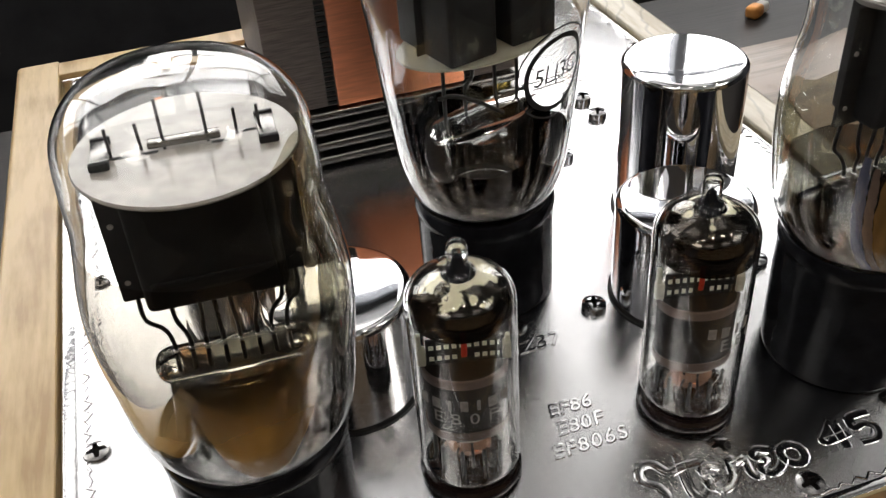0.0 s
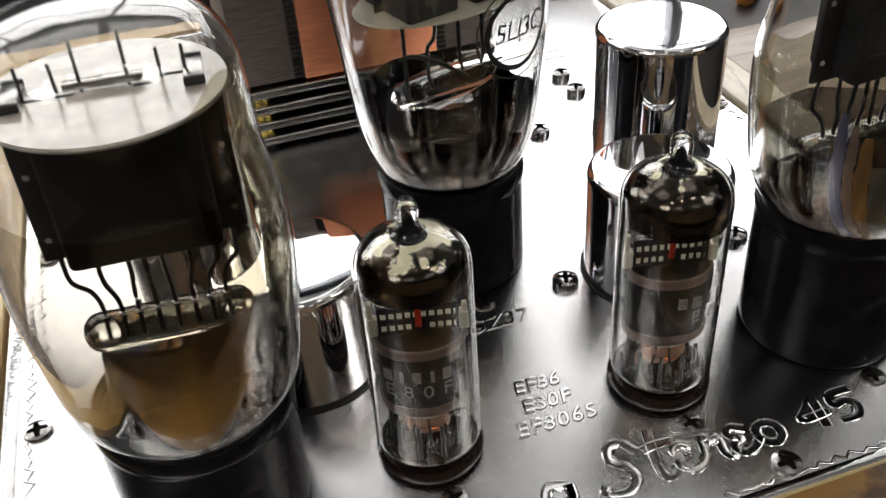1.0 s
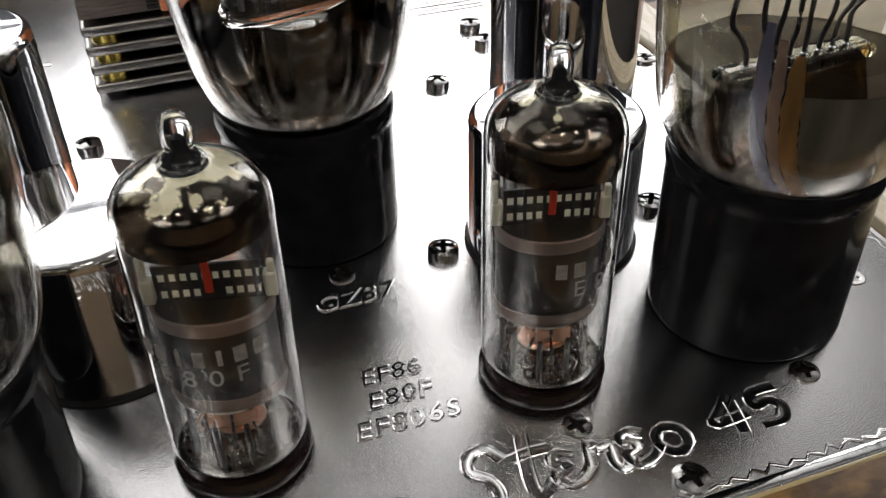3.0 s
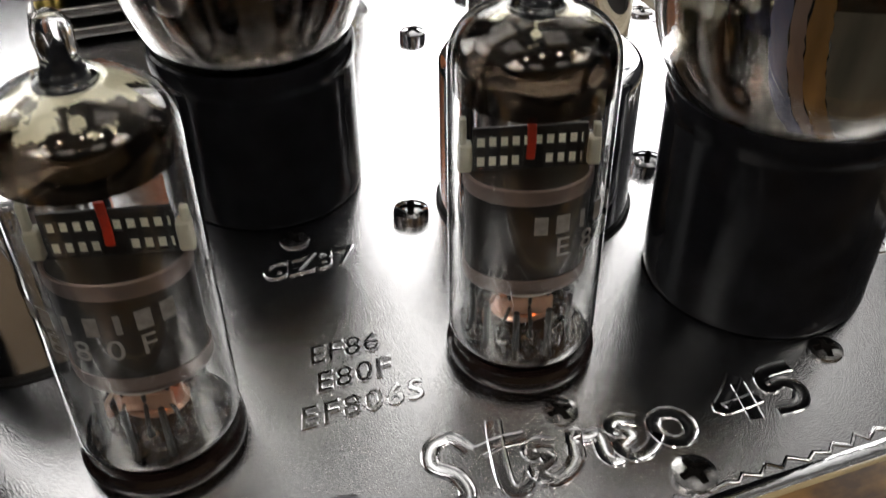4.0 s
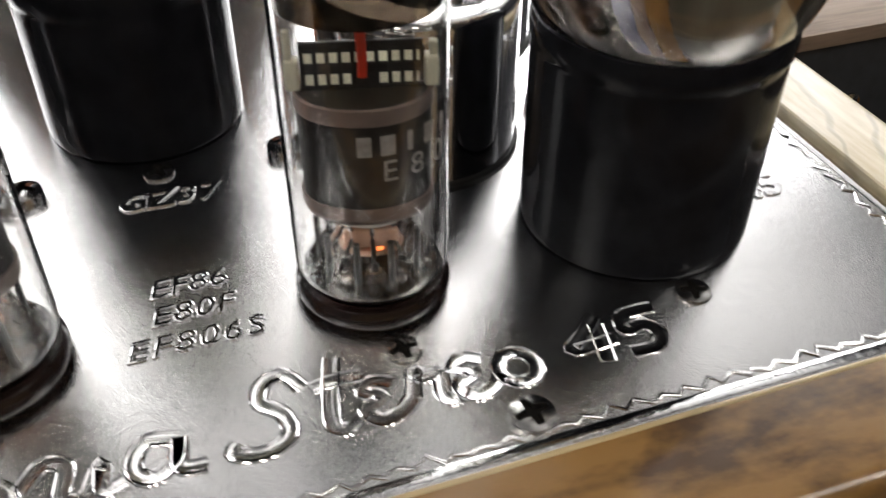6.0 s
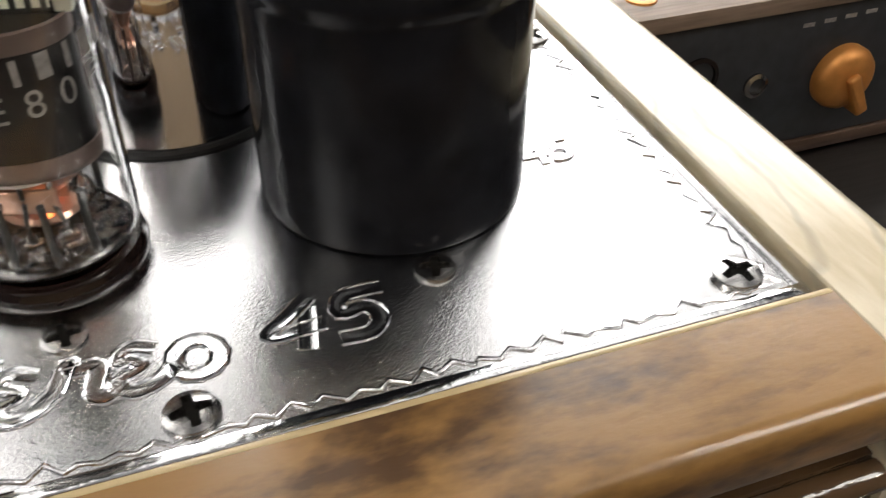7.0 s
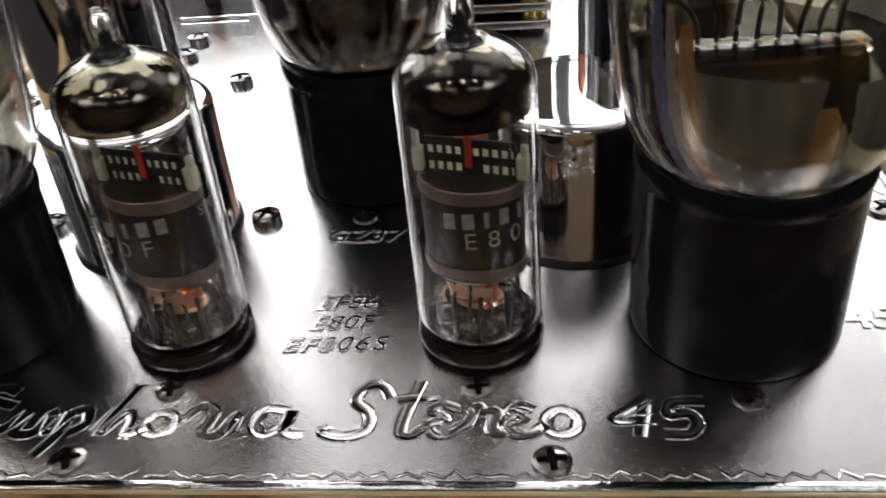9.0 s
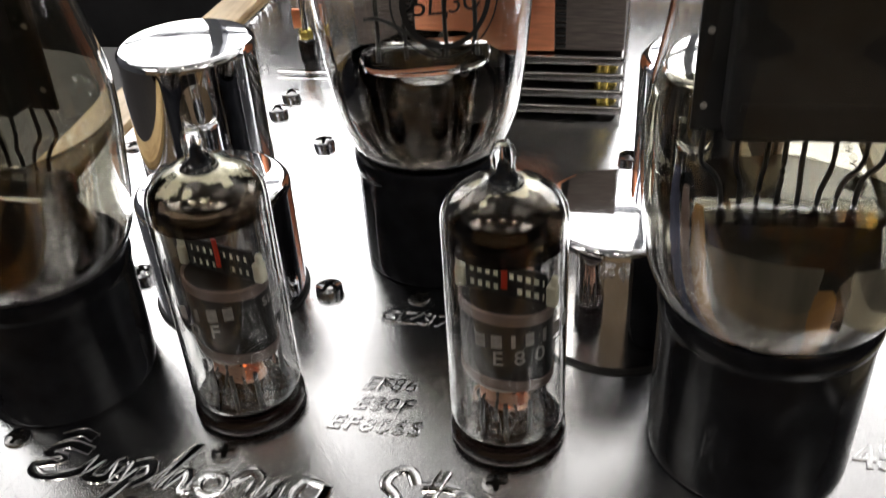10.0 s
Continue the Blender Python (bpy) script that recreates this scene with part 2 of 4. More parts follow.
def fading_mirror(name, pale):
    """Getter metal: a bright mirror on the dome that thins to a clear brown film at its lower edge."""
    m, nt, p = node_material(name)
    tc = nt.nodes.new("ShaderNodeTexCoord")
    sep = nt.nodes.new("ShaderNodeSeparateXYZ")
    link(nt, tc, "Object", sep, "Vector")
    n = nt.nodes.new("ShaderNodeTexNoise")
    n.inputs["Scale"].default_value, n.inputs["Detail"].default_value = 210.0, 3
    link(nt, tc, "Object", n, "Vector")
    add = nt.nodes.new("ShaderNodeMath")
    add.operation = "MULTIPLY_ADD"
    link(nt, n, "Fac", add, 0)
    add.inputs[1].default_value = 0.013
    link(nt, sep, "Z", add, 2)
    height = nt.nodes.new("ShaderNodeMapRange")
    height.inputs["From Min"].default_value, height.inputs["From Max"].default_value = 0.0548, 0.0665
    link(nt, add, "Value", height, "Value")
    shine = nt.nodes.new("ShaderNodeValToRGB")
    e = shine.color_ramp.elements
    e[0].position, e[1].position = 0.1, 0.92
    e[0].color, e[1].color = (0.035, 0.024, 0.014, 1), (0.80, 0.77, 0.62, 1)
    mid = e.new(0.55)
    mid.color = (0.07, 0.05, 0.03, 1)
    link(nt, height, "Result", shine, "Fac")
    # cream patches painted as window and ceiling mirrored in the dome
    big = nt.nodes.new("ShaderNodeTexNoise")
    big.inputs["Scale"].default_value, big.inputs["Detail"].default_value = 170.0, 4
    link(nt, tc, "Object", big, "Vector")
    rise = nt.nodes.new("ShaderNodeMath")
    rise.operation = "MULTIPLY_ADD"
    link(nt, sep, "Z", rise, 0)
    rise.inputs[1].default_value = 45.0
    link(nt, big, "Fac", rise, 2)
    glare = nt.nodes.new("ShaderNodeMapRange")
    glare.inputs["From Min"].default_value, glare.inputs["From Max"].default_value = 2.96 - pale, 2.99 - pale
    link(nt, rise, "Value", glare, "Value")
    tint = nt.nodes.new("ShaderNodeMix")
    tint.data_type = "RGBA"
    link(nt, glare, "Result", tint, 0)
    link(nt, shine, "Color", tint, 6)
    tint.inputs[7].default_value = (0.74, 0.71, 0.52, 1)
    nt.links.new(tint.outputs[2], p.inputs["Base Color"])
    metal = nt.nodes.new("ShaderNodeMapRange")
    metal.inputs["To Min"].default_value, metal.inputs["To Max"].default_value = 1.0, 0.25
    link(nt, glare, "Result", metal, "Value")
    link(nt, metal, "Result", p, "Metallic")
    gloss = nt.nodes.new("ShaderNodeMapRange")
    gloss.inputs["To Min"].default_value, gloss.inputs["To Max"].default_value = 0.06, 0.3
    link(nt, glare, "Result", gloss, "Value")
    link(nt, gloss, "Result", p, "Roughness")
    film = nt.nodes.new("ShaderNodeBsdfTransparent")
    film.inputs["Color"].default_value = (0.34, 0.25, 0.17, 1)
    cover = nt.nodes.new("ShaderNodeMapRange")
    cover.inputs["From Min"].default_value, cover.inputs["From Max"].default_value = 0.0, 0.5
    cover.inputs["To Min"].default_value, cover.inputs["To Max"].default_value = 0.93, 1.0
    link(nt, height, "Result", cover, "Value")
    mix = nt.nodes.new("ShaderNodeMixShader")
    link(nt, cover, "Result", mix, "Fac")
    nt.links.new(film.outputs[0], mix.inputs[1])
    nt.links.new(p.outputs[0], mix.inputs[2])
    out = [q for q in nt.nodes if q.type == "OUTPUT_MATERIAL"][0]
    nt.links.new(mix.outputs[0], out.inputs["Surface"])
    return m


def tinted_mirror(name, clear=0.0):
    """Getter film; upright olive, brown and steel-blue streaks stand in for mirrored surroundings."""
    m, nt, p = node_material(name)
    tc = nt.nodes.new("ShaderNodeTexCoord")
    mp = nt.nodes.new("ShaderNodeMapping")
    mp.inputs["Scale"].default_value = (1, 1, 0.03)
    link(nt, tc, "Object", mp, "Vector")
    n = nt.nodes.new("ShaderNodeTexNoise")
    n.inputs["Scale"].default_value, n.inputs["Detail"].default_value = 120.0, 3
    link(nt, mp, "Vector", n, "Vector")
    ramp = nt.nodes.new("ShaderNodeValToRGB")
    e = ramp.color_ramp.elements
    e[0].position, e[1].position = 0.3, 0.72
    e[0].color, e[1].color = (0.03, 0.04, 0.10, 1), (0.30, 0.18, 0.04, 1)
    for at, c in ((0.37, (0.045, 0.055, 0.11)), (0.40, (0.065, 0.06, 0.05)), (0.53, (0.072, 0.066, 0.05)), (0.56, (0.16, 0.075, 0.03)), (0.62, (0.12, 0.07, 0.032)), (0.65, (0.09, 0.08, 0.052))):
        e.new(at).color = (*c, 1)
    link(nt, n, "Fac", ramp, "Fac")
    link(nt, ramp, "Color", p, "Base Color")
    p.inputs["Metallic"].default_value, p.inputs["Roughness"].default_value = 0.9, 0.1
    if clear:
        film = nt.nodes.new("ShaderNodeBsdfTransparent")
        film.inputs["Color"].default_value = (0.85, 0.82, 0.68, 1)
        mix = nt.nodes.new("ShaderNodeMixShader")
        mix.inputs["Fac"].default_value = clear
        nt.links.new(p.outputs[0], mix.inputs[1])
        nt.links.new(film.outputs[0], mix.inputs[2])
        out = [q for q in nt.nodes if q.type == "OUTPUT_MATERIAL"][0]
        nt.links.new(mix.outputs[0], out.inputs["Surface"])
    return m


def amber_film(name):
    """Brown getter film, streaked upright, that thins out to clear glass towards its top edge."""
    m, nt, p = node_material(name)
    tc = nt.nodes.new("ShaderNodeTexCoord")
    mp = nt.nodes.new("ShaderNodeMapping")
    mp.inputs["Scale"].default_value = (1, 1, 0.08)
    link(nt, tc, "Object", mp, "Vector")
    n = nt.nodes.new("ShaderNodeTexNoise")
    n.inputs["Scale"].default_value, n.inputs["Detail"].default_value = 120.0, 3
    link(nt, mp, "Vector", n, "Vector")
    ramp = nt.nodes.new("ShaderNodeValToRGB")
    e = ramp.color_ramp.elements
    e[0].position, e[1].position = 0.34, 0.66
    e[0].color, e[1].color = (0.12, 0.06, 0.014, 1), (0.40, 0.23, 0.06, 1)
    e.new(0.5).color = (0.25, 0.133, 0.032, 1)
    link(nt, n, "Fac", ramp, "Fac")
    link(nt, ramp, "Color", p, "Base Color")
    p.inputs["Metallic"].default_value, p.inputs["Roughness"].default_value = 0.45, 0.2
    sep = nt.nodes.new("ShaderNodeSeparateXYZ")
    link(nt, tc, "Object", sep, "Vector")
    fade = nt.nodes.new("ShaderNodeMapRange")
    fade.inputs["From Min"].default_value, fade.inputs["From Max"].default_value = 0.042, 0.062
    fade.inputs["To Min"].default_value, fade.inputs["To Max"].default_value = 0.05, 1.0
    link(nt, sep, "Z", fade, "Value")
    film = nt.nodes.new("ShaderNodeBsdfTransparent")
    film.inputs["Color"].default_value = (0.64, 0.60, 0.54, 1)
    mix = nt.nodes.new("ShaderNodeMixShader")
    link(nt, fade, "Result", mix, "Fac")
    through_light = nt.nodes.new("ShaderNodeBsdfTranslucent")
    through_light.inputs["Color"].default_value = (0.5, 0.26, 0.06, 1)
    body = nt.nodes.new("ShaderNodeMixShader")
    body.inputs["Fac"].default_value = 0.2
    nt.links.new(p.outputs[0], body.inputs[1])
    nt.links.new(through_light.outputs[0], body.inputs[2])
    nt.links.new(body.outputs[0], mix.inputs[1])
    nt.links.new(film.outputs[0], mix.inputs[2])
    out = [q for q in nt.nodes if q.type == "OUTPUT_MATERIAL"][0]
    nt.links.new(mix.outputs[0], out.inputs["Surface"])
    return m


def fringe_film(name, colour):
    """Half-metallic film of one colour, cloudy at a small scale and streaked upright, that lets a little light through."""
    m, nt, p = node_material(name)
    tc = nt.nodes.new("ShaderNodeTexCoord")
    mp = nt.nodes.new("ShaderNodeMapping")
    mp.inputs["Scale"].default_value = (1, 1, 0.12)
    link(nt, tc, "Object", mp, "Vector")
    n = nt.nodes.new("ShaderNodeTexNoise")
    n.inputs["Scale"].default_value, n.inputs["Detail"].default_value = 260.0, 3
    link(nt, mp, "Vector", n, "Vector")
    ramp = nt.nodes.new("ShaderNodeValToRGB")
    e = ramp.color_ramp.elements
    e[0].position, e[1].position = 0.3, 0.7
    e[0].color, e[1].color = (*[0.65 * c for c in colour], 1), (*[1.3 * c for c in colour], 1)
    link(nt, n, "Fac", ramp, "Fac")
    link(nt, ramp, "Color", p, "Base Color")
    p.inputs["Metallic"].default_value, p.inputs["Roughness"].default_value = 0.25, 0.25
    film = nt.nodes.new("ShaderNodeBsdfTransparent")
    film.inputs["Color"].default_value = (*[min(1.0, 2.5 * c) for c in colour], 1)
    mix = nt.nodes.new("ShaderNodeMixShader")
    mix.inputs["Fac"].default_value = 0.1
    nt.links.new(p.outputs[0], mix.inputs[1])
    nt.links.new(film.outputs[0], mix.inputs[2])
    out = [q for q in nt.nodes if q.type == "OUTPUT_MATERIAL"][0]
    nt.links.new(mix.outputs[0], out.inputs["Surface"])
    return m


def frosted(name, colour):
    """A thin translucent sheet that glows when lit from behind."""
    m, nt, p = node_material(name)
    tc = nt.nodes.new("ShaderNodeTexCoord")
    n = nt.nodes.new("ShaderNodeTexNoise")
    n.inputs["Scale"].default_value = 600.0
    link(nt, tc, "Object", n, "Vector")
    ramp = nt.nodes.new("ShaderNodeValToRGB")
    ramp.color_ramp.elements[0].color = (*[0.8 * c for c in colour], 1)
    ramp.color_ramp.elements[1].color = (*colour, 1)
    link(nt, n, "Fac", ramp, "Fac")
    link(nt, ramp, "Color", p, "Base Color")
    p.inputs["Roughness"].default_value = 0.4
    tr = nt.nodes.new("ShaderNodeBsdfTranslucent")
    link(nt, ramp, "Color", tr, "Color")
    mix = nt.nodes.new("ShaderNodeMixShader")
    mix.inputs["Fac"].default_value = 0.75
    nt.links.new(p.outputs[0], mix.inputs[1])
    nt.links.new(tr.outputs[0], mix.inputs[2])
    out = [q for q in nt.nodes if q.type == "OUTPUT_MATERIAL"][0]
    nt.links.new(mix.outputs[0], out.inputs["Surface"])
    return m


FROSTED = frosted("translucent_mica", (0.9, 0.88, 0.76))
MIRROR = tinted_mirror("reflection_streaked_mirror")
AMBER_FILM = amber_film("amber_getter_film")
PAINTED_VEIL = tinted_mirror("smoky_veil_film", 0.64)
FILM_MIRROR = tinted_mirror("streaked_getter_film", 0.16)
OLIVE_FILM = fringe_film("olive_getter_film", (0.19, 0.175, 0.135))
BROWN_FILM = fringe_film("brown_getter_film", (0.36, 0.2, 0.065))
ROSE_FILM = fringe_film("rose_getter_film", (0.3, 0.21, 0.17))
BLUE_FILM = fringe_film("steel_blue_getter_film", (0.13, 0.14, 0.22))
GETTER_FADE = fading_mirror("fading_getter_mirror", 0.05)
GETTER_GLARE = fading_mirror("cream_glare_getter_mirror", 0.13)
CLEAR = glass("bulb_glass", (0.96, 0.96, 0.95), waves=0.085)
SOCKET_FACE = tone("brown_socket_face", (0.05, 0.034, 0.024), 0.5, 0.0, 0.4, 500, bump=0.5, bump_scale=420, spec=0.03)
FOOT_GLASS = glass("lumpy_foot_glass", (0.72, 0.58, 0.48), waves=0.8, wave_scale=380.0)
PRESS = glass("grey_pressed_glass", (0.88, 0.86, 0.78), 0.01, waves=0.4)


# ---------------------------------------------------------------- mesh helpers (centimetres in, metres out)
def finish(bm, smooth=30):
    bmesh.ops.recalc_face_normals(bm, faces=bm.faces)
    me = bpy.data.meshes.new("mesh")
    bm.transform(Matrix.Scale(CM, 4))
    bm.to_mesh(me)
    bm.free()
    for poly in me.polygons:
        poly.use_smooth = True
    me.set_sharp_from_angle(angle=radians(smooth))
    return me


def part(name, bm, material, parent, label="", smooth=30, at=(0, 0, 0), turn=0.0):
    """One mesh object under a thing; at is in centimetres from the parent."""
    me = finish(bm, smooth) if isinstance(bm, bmesh.types.BMesh) else bm
    if not me.materials:
        me.materials.append(material)
    ob = new(name, me)
    ob.parent = parent
    ob.matrix_local = pose(at[0] * CM, at[1] * CM, at[2] * CM, 0, 0, turn)
    if material is CLEAR:
        ob.visible_shadow = False
    if label:
        ob["label"] = label
    return ob


def thing(name, at, label, category, group="", kind="", turn=(0, 0, 0)):
    ob = new(name)
    ob.empty_display_size = 0.01
    ob.matrix_world = pose(at[0] * CM, at[1] * CM, at[2] * CM, *turn)
    return tagged(ob, label, category, group, kind)


def solid(name, bm, material, label, category, kind="structure", smooth=30):
    me = finish(bm, smooth)
    me.materials.append(material)
    return tagged(new(name, me), label, category, "", kind)


def box(x0, x1, y0, y1, z0, z1, bevel=0.0, segs=2, bm=None):
    own = bmesh.new()
    bmesh.ops.create_cube(own, size=1)
    own.transform(Matrix.LocRotScale(((x0 + x1) / 2, (y0 + y1) / 2, (z0 + z1) / 2), None, (x1 - x0, y1 - y0, z1 - z0)))
    if bevel:
        bmesh.ops.bevel(own, geom=own.edges[:], offset=bevel, segments=segs, affect="EDGES", profile=0.5)
    return merge(bm, own)


def merge(bm, own):
    if bm is None:
        return own
    me = bpy.data.meshes.new("tmp")
    own.to_mesh(me)
    own.free()
    bm.from_mesh(me)
    bpy.data.meshes.remove(me)
    return bm


def lathe(profile, seg=64, bm=None, at=(0, 0, 0), squash=1.0):
    """Turn a list of (radius, z) round the z axis; a radius of 0 closes an end."""
    own = bmesh.new()
    rings = []
    for r, z in profile:
        if r < 1e-6:
            rings.append([own.verts.new((at[0], at[1], at[2] + z))])
        else:
            rings.append([own.verts.new((at[0] + r * math.cos(2 * math.pi * k / seg), at[1] + squash * r * math.sin(2 * math.pi * k / seg), at[2] + z)) for k in range(seg)])
    for a, b in zip(rings, rings[1:]):
        for k in range(seg):
            n = (k + 1) % seg
            if len(a) == 1 and len(b) > 1:
                own.faces.new((a[0], b[k], b[n]))
            elif len(b) == 1 and len(a) > 1:
                own.faces.new((a[k], b[0], a[n]))
            elif len(a) > 1:
                own.faces.new((a[k], b[k], b[n], a[n]))
    return merge(bm, own)


def curve_points(pts, steps=6):
    """A smooth line through the points."""
    p = [Vector(q) for q in pts]
    p = [p[0] * 2 - p[1]] + p + [p[-1] * 2 - p[-2]]
    out = []
    for a, b, c, d in zip(p, p[1:], p[2:], p[3:]):
        for k in range(steps):
            t = k / steps
            out.append(0.5 * (2 * b + (c - a) * t + (2 * a - 5 * b + 4 * c - d) * t * t + (3 * b - a - 3 * c + d) * t ** 3))
    return out + [p[-2]]


RIBBON = [(-0.13, -0.01), (-0.123, 0.008), (-0.105, 0.018), (-0.085, 0.01), (-0.07, 0.005), (0.07, 0.005), (0.085, 0.01), (0.105, 0.018), (0.123, 0.008), (0.13, -0.01)]


def sweep(pts, r, seg=8, bm=None, flat=1.0, closed=False, section=None):
    """A rod along a line; flat squeezes it in z; section gives another outline (across, up)."""
    own = bmesh.new()
    pts = [Vector(q) for q in pts]
    rings, n = [], len(pts)
    for k, q in enumerate(pts):
        d = (pts[(k + 1) % n] - pts[k - 1]) if closed else (pts[min(k + 1, n - 1)] - pts[max(k - 1, 0)])
        d.normalize()
        side = d.cross(Vector((0, 0, 1)))
        if side.length < 0.05:
            side = d.cross(Vector((0, 1, 0)))
        side.normalize()
        up = side.cross(d)
        if section:
            rings.append([own.verts.new(q + x * side + Vector((0, 0, z))) for x, z in section])
        else:
            rings.append([own.verts.new(q + r * (math.cos(a) * side + math.sin(a) * up * flat)) for a in (2 * math.pi * j / seg for j in range(seg))])
    pairs = list(zip(rings, rings[1:])) + ([(rings[-1], rings[0])] if closed else [])
    for a, b in pairs:
        for j in range(seg):
            own.faces.new((a[j], a[(j + 1) % seg], b[(j + 1) % seg], b[j]))
    if not closed:
        own.faces.new(rings[0][::-1])
        own.faces.new(rings[-1])
    return merge(bm, own)


def words(text, size, thick=0.0, bevel=0.0, shear=0.0, spacing=1.0):
    """A bmesh of lettering, centred, in the plane z = 0."""
    cu = bpy.data.curves.new("lettering", "FONT")
    cu.body, cu.size, cu.extrude, cu.bevel_depth, cu.shear = text, size, thick, bevel, shear
    cu.space_character, cu.align_x, cu.align_y, cu.resolution_u, cu.bevel_resolution = spacing, "CENTER", "CENTER", 4, 1
    ob = bpy.data.objects.new("lettering", cu)
    scene.collection.objects.link(ob)
    bpy.context.view_layer.update()
    me = bpy.data.meshes.new_from_object(ob.evaluated_get(bpy.context.evaluated_depsgraph_get()))
    bpy.data.objects.remove(ob)
    bpy.data.curves.remove(cu)
    bm = bmesh.new()
    bm.from_mesh(me)
    bpy.data.meshes.remove(me)
    return bm


def wrap(bm, radius, z, azimuth, lift=0.0):
    """Bend flat lettering round an upright cylinder, or round a bulb if radius is a function of z."""
    bmesh.ops.subdivide_edges(bm, edges=[e for e in bm.edges if e.calc_length() > 0.12], cuts=2)
    bmesh.ops.triangulate(bm, faces=bm.faces)
    for v in bm.verts:
        h = z + v.co.y
        r = (radius(h) if callable(radius) else radius) + lift + v.co.z
        r0 = radius(z) if callable(radius) else radius
        a = radians(azimuth) + v.co.x / r0
        v.co = (r * math.cos(a), r * math.sin(a), h)
    return bm


def bar(w, h, t=0.004):
    bm = bmesh.new()
    bmesh.ops.create_grid(bm, x_segments=8, y_segments=1, size=0.5)
    bm.transform(Matrix.Diagonal((w, h, 1, 1)))
    return bm


# ---------------------------------------------------------------- room
TABLE = -11.0
ROOM = (-280.0, 300.0, -260.0, 200.0, -86.0, 178.0)
rx0, rx1, ry0, ry1, rz0, rz1 = ROOM
solid("floor", box(rx0, rx1, ry0, ry1, rz0 - 10, rz0), CARPET, "black carpet covering the whole room", "floor")
solid("ceiling", box(rx0, rx1, ry0, ry1, rz1, rz1 + 10), CEILING, "grey board ceiling with added light panels", "ceiling")
WX0, WX1, WZ0, WZ1 = -262.0, 284.0, 52.0, 172.0
wn = box(rx0 - 10, rx1 + 10, ry1, ry1 + 10, rz0, WZ0)
wn = box(rx0 - 10, rx1 + 10, ry1, ry1 + 10, WZ1, rz1, bm=wn)
wn = box(rx0 - 10, WX0, ry1, ry1 + 10, WZ0, WZ1, bm=wn)
wn = box(WX1, rx1 + 10, ry1, ry1 + 10, WZ0, WZ1, bm=wn)
solid("wall_north", wn, DARK_WALL, "charcoal painted wall with a wide window", "wall")
window = thing("window_1", (0, ry1, WZ0), "wide grey-framed window with slim glazing bars", "window", "", "structure")
wh = WZ1 - WZ0
for x in (-217, -102, 10, 128, 240):
    part("mullion", box(x - 2.1, x + 2.1, 1, 6, 2, wh - 2, 0.4), FRAME_GREY, window)
mx = [WX0 + 2, -217, -102, 10, 128, 240, WX1 - 2]
for a, b in zip(mx, mx[1:]):
    for z in (28, 73):
        part("transom", box(a + 2.1, b - 2.1, 1.5, 5.5, z - 1.1, z + 1.1, 0.3), FRAME_GREY, window)
wf = box(WX0, WX1, 0.5, 7, 0, 2, 0.2)
wf = box(WX0, WX1, 0.5, 7, wh - 2, wh, 0.2, bm=wf)
for x in (WX0, WX1 - 2):
    wf = box(x, x + 2, 0.5, 7, 2, wh - 2, 0.2, bm=wf)
# Unseen panel, added so this bay stays dark in the reflections.
part("added_lower_panel", box(-99.5, -16, 2, 5, 2, 24, 0.4), FRAME_GREY, window, "solid grey panel added to darken the lower bay")
part("window_frame", wf, FRAME_GREY, window)
part("window_sill", box(WX0, WX1, -6, -0.3, -2.5, -0.3, 0.5), FRAME_GREY, window)
solid("backdrop", box(WX0 - 60, WX1 + 60, ry1 + 24, ry1 + 25, WZ0 - 40, WZ1 + 40), DAYLIGHT, "bright overcast daylight outside the window", "sky")
solid("wall_south", box(rx0 - 10, rx1 + 10, ry0 - 10, ry0, rz0, rz1), TAN_WALL, "tan plywood wall", "wall")
solid("wall_east", box(rx1, rx1 + 10, ry0, ry1, rz0, rz1), DARK_WALL, "charcoal painted wall", "wall")
solid("wall_west", box(rx0 - 10, rx0, ry0, ry1, rz0, rz1), SLATE_WALL, "dark slate painted wall", "wall")


# Unseen panels added overhead to light the metal and shape its reflections.
def ceiling_panel(x, y, w, d, light):
    t = thing("added_ceiling_light", (x, y, rz1), "white square panel added overhead for light and reflections", "ceiling light", "ceiling light panels")
    part("diffuser", box(-w / 2, w / 2, -d / 2, d / 2, -1.6, -0.8, 0.2), light, t, "glowing white diffuser")
    fr = None
    for a in (-1, 1):
        fr = box(-w / 2 - 2, w / 2 + 2, a * (d / 2 + 1) - 1, a * (d / 2 + 1) + 1, -2.2, 0, 0.2, bm=fr)
        fr = box(a * (w / 2 + 1) - 1, a * (w / 2 + 1) + 1, -d / 2, d / 2, -2.2, 0, 0.2, bm=fr)
    part("frame", fr, WHITE_WALL, t)
    return t


for gx in (-186, -62, 62, 186):
    ceiling_panel(gx, -150, 60, 60, PANEL_FRONT)
    if abs(gx) > 100:
        ceiling_panel(gx * 0.86, -105, 90, 70, PANEL_SIDE)
    else:
        ceiling_panel(gx, 20, 60, 60, PANEL_MID)
    ceiling_panel(gx, 128 - (15 if gx == 186 else 0), 112, 104, {-186: PANEL_HALF, -62: PANEL_DIM, 62: PANEL_FAINT, 186: PANEL_LOW}[gx])


def ceiling_spot(x, y):
    t = thing("ceiling_spot", (x, y, rz1), "small round recessed ceiling spotlight", "spotlight", "row of ceiling spots")
    part("trim_ring", lathe([(7.0, 0), (9.2, 0), (9.2, -0.6), (8.6, -1.2), (7.2, -1.0), (7.0, 0)], 24), WHITE_WALL, t)
    part("lens", lathe([(0, -0.9), (7.0, -0.6), (7.0, -0.2), (0, -0.2)], 24), SPOT_LIGHT, t, "glowing lamp lens")


for k in range(5):
    ceiling_spot(-108 + 54 * k, -58)

